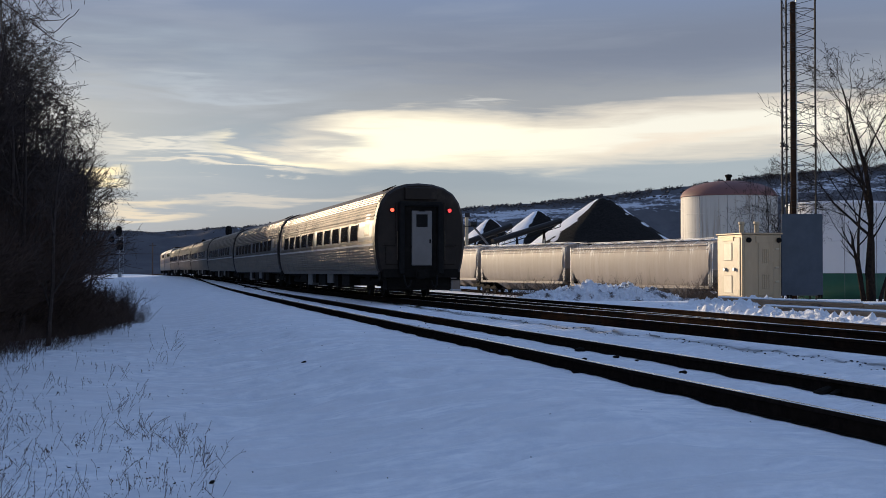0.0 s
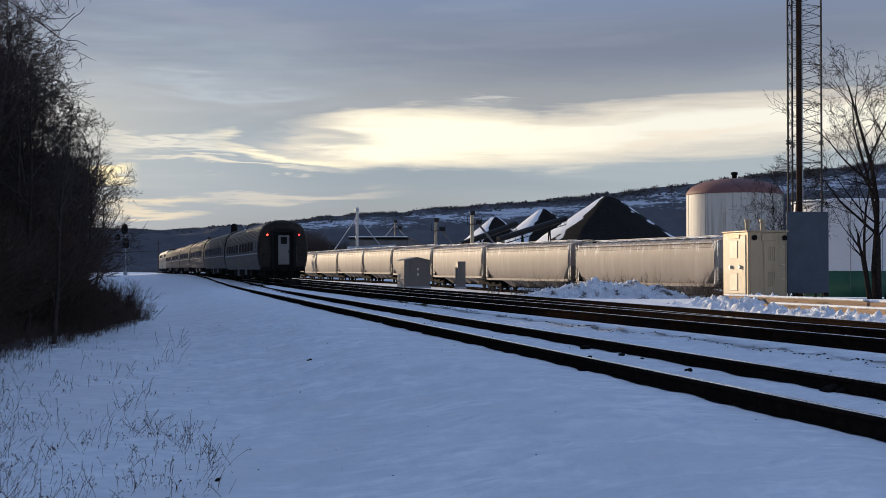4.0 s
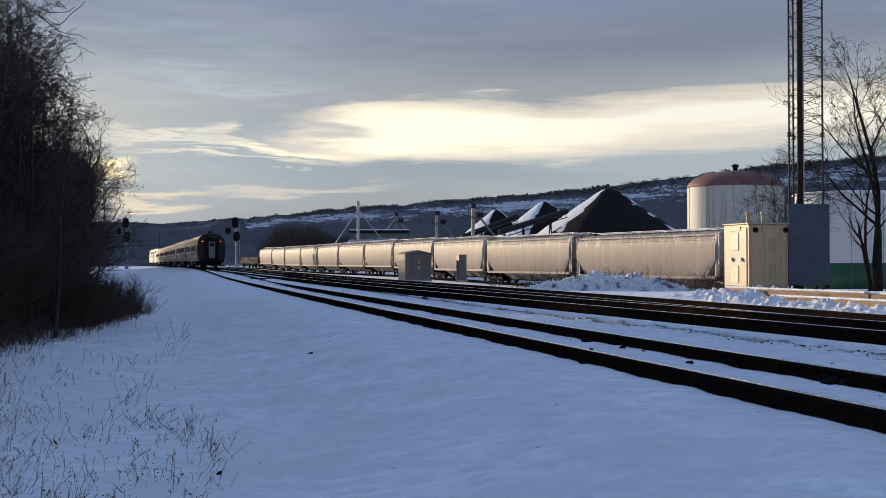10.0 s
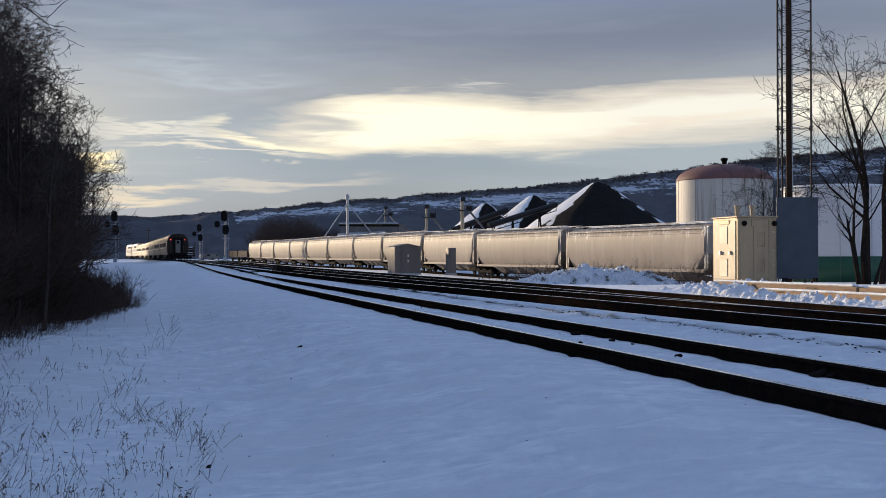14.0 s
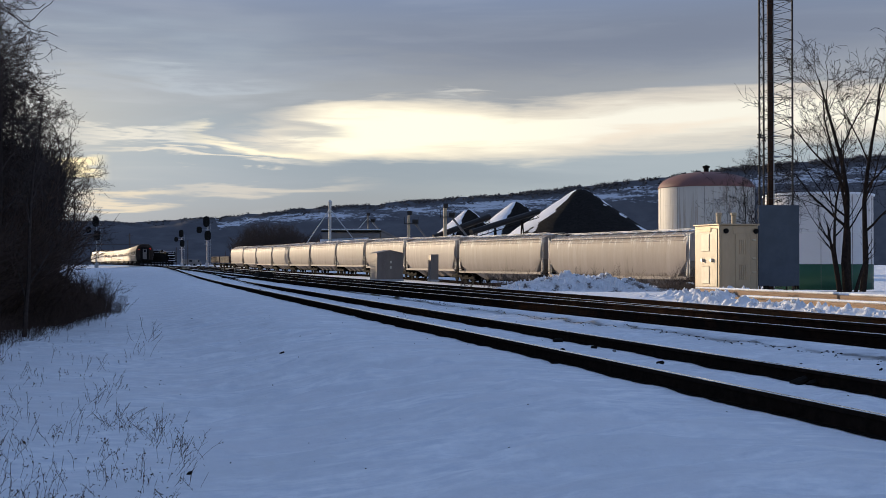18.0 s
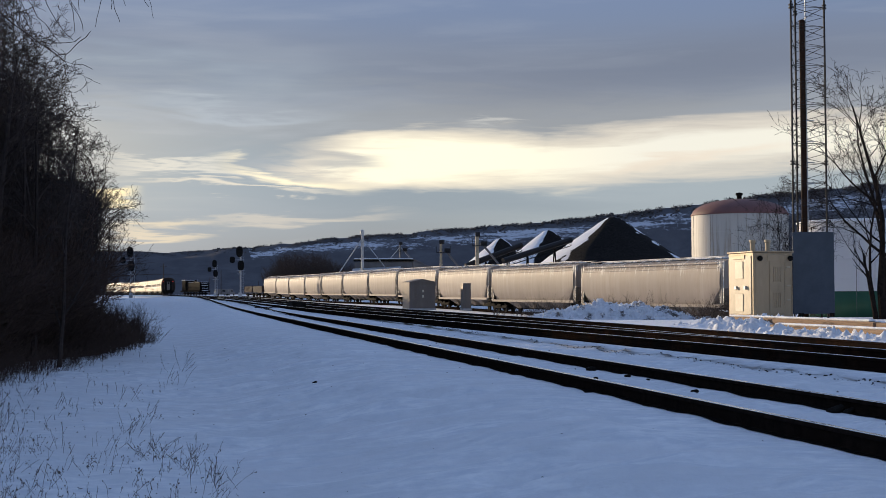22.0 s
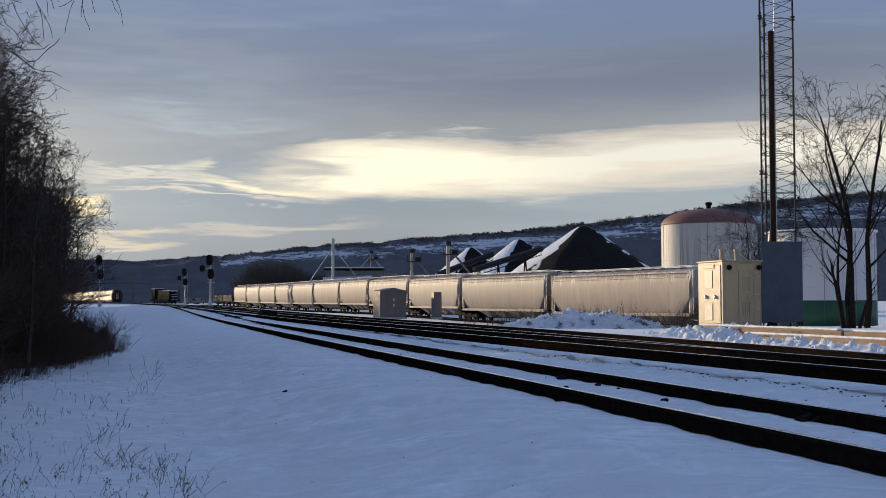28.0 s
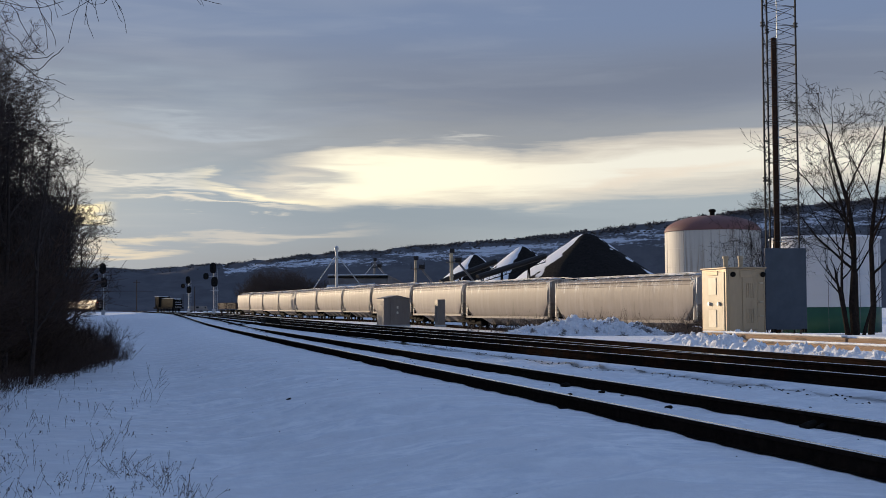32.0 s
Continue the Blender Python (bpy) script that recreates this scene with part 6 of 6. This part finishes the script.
sm = thing("switch_machine", "low black switch machine box beside the rails", "switch machine", pose(-9.9, 80.0, 0.02, 0, 0, 104))
part("case", Mesh().box((0, 0, 0.18), (2.6, 0.9, 0.44), bev=0.05), BLACK, sm)
part("lid", Mesh().box((0.2, 0, 0.43), (1.2, 0.7, 0.08), bev=0.02), BLACK, sm)
part("throw_rod", Mesh().tube((0.1, 0.3, 0.1), (0.1, 2.6, 0.1), 0.03, n=6), RAIL_RUST, sm)


def tufts(name, label, spots, seed, mat):
    """Dry stalks with side twigs and seed heads."""
    rng = random.Random(seed)
    ms = Mesh()
    for x, y, h, n in spots:
        z = ground_z(x, y)
        for _ in range(n):
            p = Vector((x + rng.gauss(0, 0.10), y + rng.gauss(0, 0.10), z - 0.03))
            d = Vector((rng.gauss(0.1, 0.42), rng.gauss(0, 0.3), 1)).normalized()
            L = h * rng.uniform(0.5, 1.1)
            r = 0.0008 + 0.00008 * math.hypot(x, y)
            q = p
            for k in range(3):
                d = (d + Vector((rng.gauss(0, 0.16), rng.gauss(0, 0.16), 0))).normalized()
                e = q + d * L / 3
                ms.tube(q, e, r, r * 0.75, n=3, caps=False)
                if k and rng.random() < 0.75:
                    for _s in range(rng.randint(1, 3)):
                        g = (d + Vector((rng.gauss(0, 0.55), rng.gauss(0, 0.55), 0.1))).normalized()
                        b = q.lerp(e, rng.random())
                        t = b + g * L * rng.uniform(0.12, 0.3)
                        ms.tube(b, t, r * 0.7, r * 0.5, n=3, caps=False)
                        if rng.random() < 0.22:
                            ms.box(t, (0.006 + r, 0.004 + r, 0.009 + r), Matrix.Rotation(rng.uniform(0, 3), 3, "X"))
                q = e
    part(name, ms, mat, kind="stuff", label=label)


def snow_spot(x, y):
    """Where a low bearing meets the strip of snow before the camera."""
    d = 1.6 * 2250 / (y - 482)
    for _ in range(4):
        px = (x - 784) / 2250 * d
        d = (1.056 - ground_z(px, d)) * 2250 / (y - 482)
    return (x - 784) / 2250 * d, d


rng = random.Random(8)
spots = []
for _ in range(520):
    y = rng.uniform(570, 960)
    reach = interp(y, [(585, 330), (650, 330), (720, 300), (800, 420), (960, 420)])
    x = reach * rng.random() ** 2.1 - 40
    p = snow_spot(x, y)
    spots.append((*p, 0.06 + 0.26 * rng.random() ** 2, rng.choice((1, 1, 1, 2, 2, 3, 5))))
for x, y, h, n in ((325, 805, 0.28, 12), (375, 822, 0.24, 10), (255, 775, 0.30, 12), (366, 768, 0.30, 2), (218, 868, 0.22, 8), (285, 645, 0.50, 5), (300, 622, 0.55, 6), (182, 765, 0.28, 6), (60, 830, 0.3, 6), (345, 790, 0.2, 3)):
    spots.append((*snow_spot(x, y), h, n))
tufts("dry_weeds", "dry weed stalks poking through the snow", spots, 3, WEED)
fringe = []
for _ in range(620):
    y = rng.uniform(19, 45)
    fringe.append((wood_edge(y) + rng.uniform(-1.9, 0.1), y, rng.uniform(0.2, 0.75), rng.randint(3, 8)))
tufts("dead_grass", "dead grass and twigs at the foot of the thicket", fringe, 4, TWIG)
far_grass = []
for _ in range(320):
    x = rng.choice((rng.gauss(5.8, 0.9), rng.gauss(9.9, 1.2), rng.gauss(14.6, 1.0), rng.uniform(2, 17)))
    far_grass.append((x, rng.uniform(66, 74), rng.uniform(0.5, 1.5), rng.randint(3, 6)))
tufts("dead_grass", "tall brown dead grass behind the snow pile", far_grass, 6, WEED)


def debris():
    """Clods, leaves and bits of ballast on the snow, and black bits for shaded crust."""
    r2 = random.Random(12)
    ms = Mesh()
    for _ in range(260):
        k = r2.random()
        if k < 0.55:      # between and beside the rails
            s, off = r2.uniform(2, 60), r2.choice((r2.gauss(0, 0.35), r2.gauss(2.3, 0.5), r2.gauss(4.5, 0.3)))
            p, a = near_at(s)
            x, y = p.x + N_NEAR.x * off, p.y + N_NEAR.y * off
            sz = r2.uniform(0.008, 0.03)
        else:
            x, y = r2.uniform(-6, 4), r2.uniform(9, 30)
            sz = r2.uniform(0.005, 0.014)
        if Vector((x, y)).dot(N_NEAR) > D_NEAR + 6:
            continue
        z = ground_z(x, y)
        ms.box((x, y, z + sz * 0.2), (sz * r2.uniform(1, 2.2), sz, sz * 0.7), Euler((r2.uniform(-1, 1), r2.uniform(-1, 1), r2.uniform(0, 3))).to_matrix(), bev=sz * 0.25)
    for x, y, sz in ((*snow_spot(1026, 622), 0.11), (*snow_spot(1034, 631), 0.05), (*snow_spot(1090, 636), 0.06), (*snow_spot(1208, 664), 0.06), (*snow_spot(1455, 697), 0.13), (*snow_spot(1480, 698), 0.10), (*snow_spot(538, 644), 0.055), (*snow_spot(380, 580), 0.05), (*snow_spot(376, 854), 0.035), (*snow_spot(487, 757), 0.02)):
        ms.box((x, y, ground_z(x, y) + sz * 0.15), (sz * 1.5, sz, sz * 0.6), Euler((0.3, 0.2, x)).to_matrix(), bev=sz * 0.2)
    for _ in range(620):      # black bits painting the shade of a crust line between the tracks
        s = r2.uniform(9, 45)
        off = 8.85 + 0.05 * math.sin(s * 1.3) + r2.gauss(0, 0.10)
        x, y = N_NEAR.x * off + U_NEAR.x * s, N_NEAR.y * off + U_NEAR.y * s
        sz = r2.uniform(0.006, 0.026)
        ms.box((x, y, ground_z(x, y) + sz * 0.2), (sz * 1.6, sz, sz * 0.6), Euler((0, 0, r2.uniform(0, 3))).to_matrix(), bev=sz * 0.25)
    for _ in range(200):      # dead leaves and stalk ends among the weeds
        x, y = snow_spot(-40 + 420 * r2.random() ** 1.4, r2.uniform(590, 950))
        sz = r2.uniform(0.004, 0.011)
        ms.box((x, y, ground_z(x, y) + sz * 0.2), (sz * r2.uniform(1, 3.5), sz, sz * 0.6), Euler((r2.uniform(-0.5, 0.5), r2.uniform(-0.7, 0.7), r2.uniform(0, 3))).to_matrix())
    part("debris", ms, BLACK, kind="stuff", label="dark clods, leaves and black bits for crust shade on the snow")


debris()


# ---- the valley: houses, parked vans ----
HOUSE_WALL = material("pale_clapboard", (0.45, 0.44, 0.42), (0.58, 0.57, 0.55), 1.0, 0.8, 0.1, vary=0.3)


def house(px, py, w, h, rz):
    k = 0.02
    while 73 * (0.7 * k + 0.3 * k * k * (3 - 2 * k)) < 1.056 + (482 - py) / 2250 * (1930 + 270 * k) and k < 0.9:
        k += 0.01
    x, y, z = at_px(px, py, 1930 + 270 * k)
    c = thing("house", "small pale house with a snowy roof down the valley", "house", pose(x, y, z, 0, 0, rz), "houses down the valley")
    part("wall", Mesh().box((0, 0, h / 2 - 2), (w, w * 0.8, h + 4)), HOUSE_WALL, c)
    part("roof", Mesh().loft([[(-w * 0.55, yy, h), (w * 0.55, yy, h), (0, yy, h + w * 0.35)] for yy in (-w * 0.45, w * 0.45)]), SNOW, c, "snow-covered gable roof")
    for k in (-0.25, 0.25):
        part("window", Mesh().box((w * k, -w * 0.4 - 0.02, h * 0.6), (0.9, 0.05, 1.3)), GLASS, c)
    part("chimney", Mesh().box((w * 0.2, 0, h + w * 0.3), (0.6, 0.6, 1.2)), RUST, c)


rng = random.Random(61)
for px, py in ((214, 471), (219, 463), (225, 474), (229, 466), (222, 457), (234, 475), (212, 458), (330, 474), (318, 477), (344, 476), (300, 476), (282, 475)):
    house(px, py, rng.uniform(4.5, 7), rng.uniform(3.0, 4.2), rng.uniform(-40, 40))


def van(px, d, rz):
    x, y, _z = at_px(px, 488, d)
    c = thing("parked_van", "pale van parked beside the yard tracks", "van", pose(x, y, ground_z(x, y) + 0.02, 0, 0, rz), "vehicles beside the yard")
    side = [(-2.4, 0.4), (-2.4, 2.05), (-2.2, 2.2), (0.9, 2.2), (1.7, 1.3), (2.4, 1.15), (2.5, 0.4)]
    part("body", Mesh().loft([[(a, yy, b) for a, b in side] for yy in (-0.95, 0.95)]), SHED, c, "pale grey body")
    part("windscreen", Mesh().add([(0.98, -0.8, 2.12), (0.98, 0.8, 2.12), (1.72, 0.8, 1.36), (1.72, -0.8, 1.36)], [(0, 1, 2, 3), (3, 2, 1, 0)]), GLASS, c)
    for yy in (-0.96, 0.96):
        part("side_window", Mesh().box((0.4, yy, 1.65), (1.0, 0.03, 0.6)), GLASS, c)
        for xx in (-1.5, 1.6):
            part("wheel", Mesh().lathe([(0.05, -0.1), (0.33, -0.1), (0.35, 0), (0.33, 0.1), (0.05, 0.1)], n=14), RUBBER, c, at=pose(xx, yy, 0.35, 90, 0, 0))


van(374, 430, 20)
van(386, 445, 70)


motions()
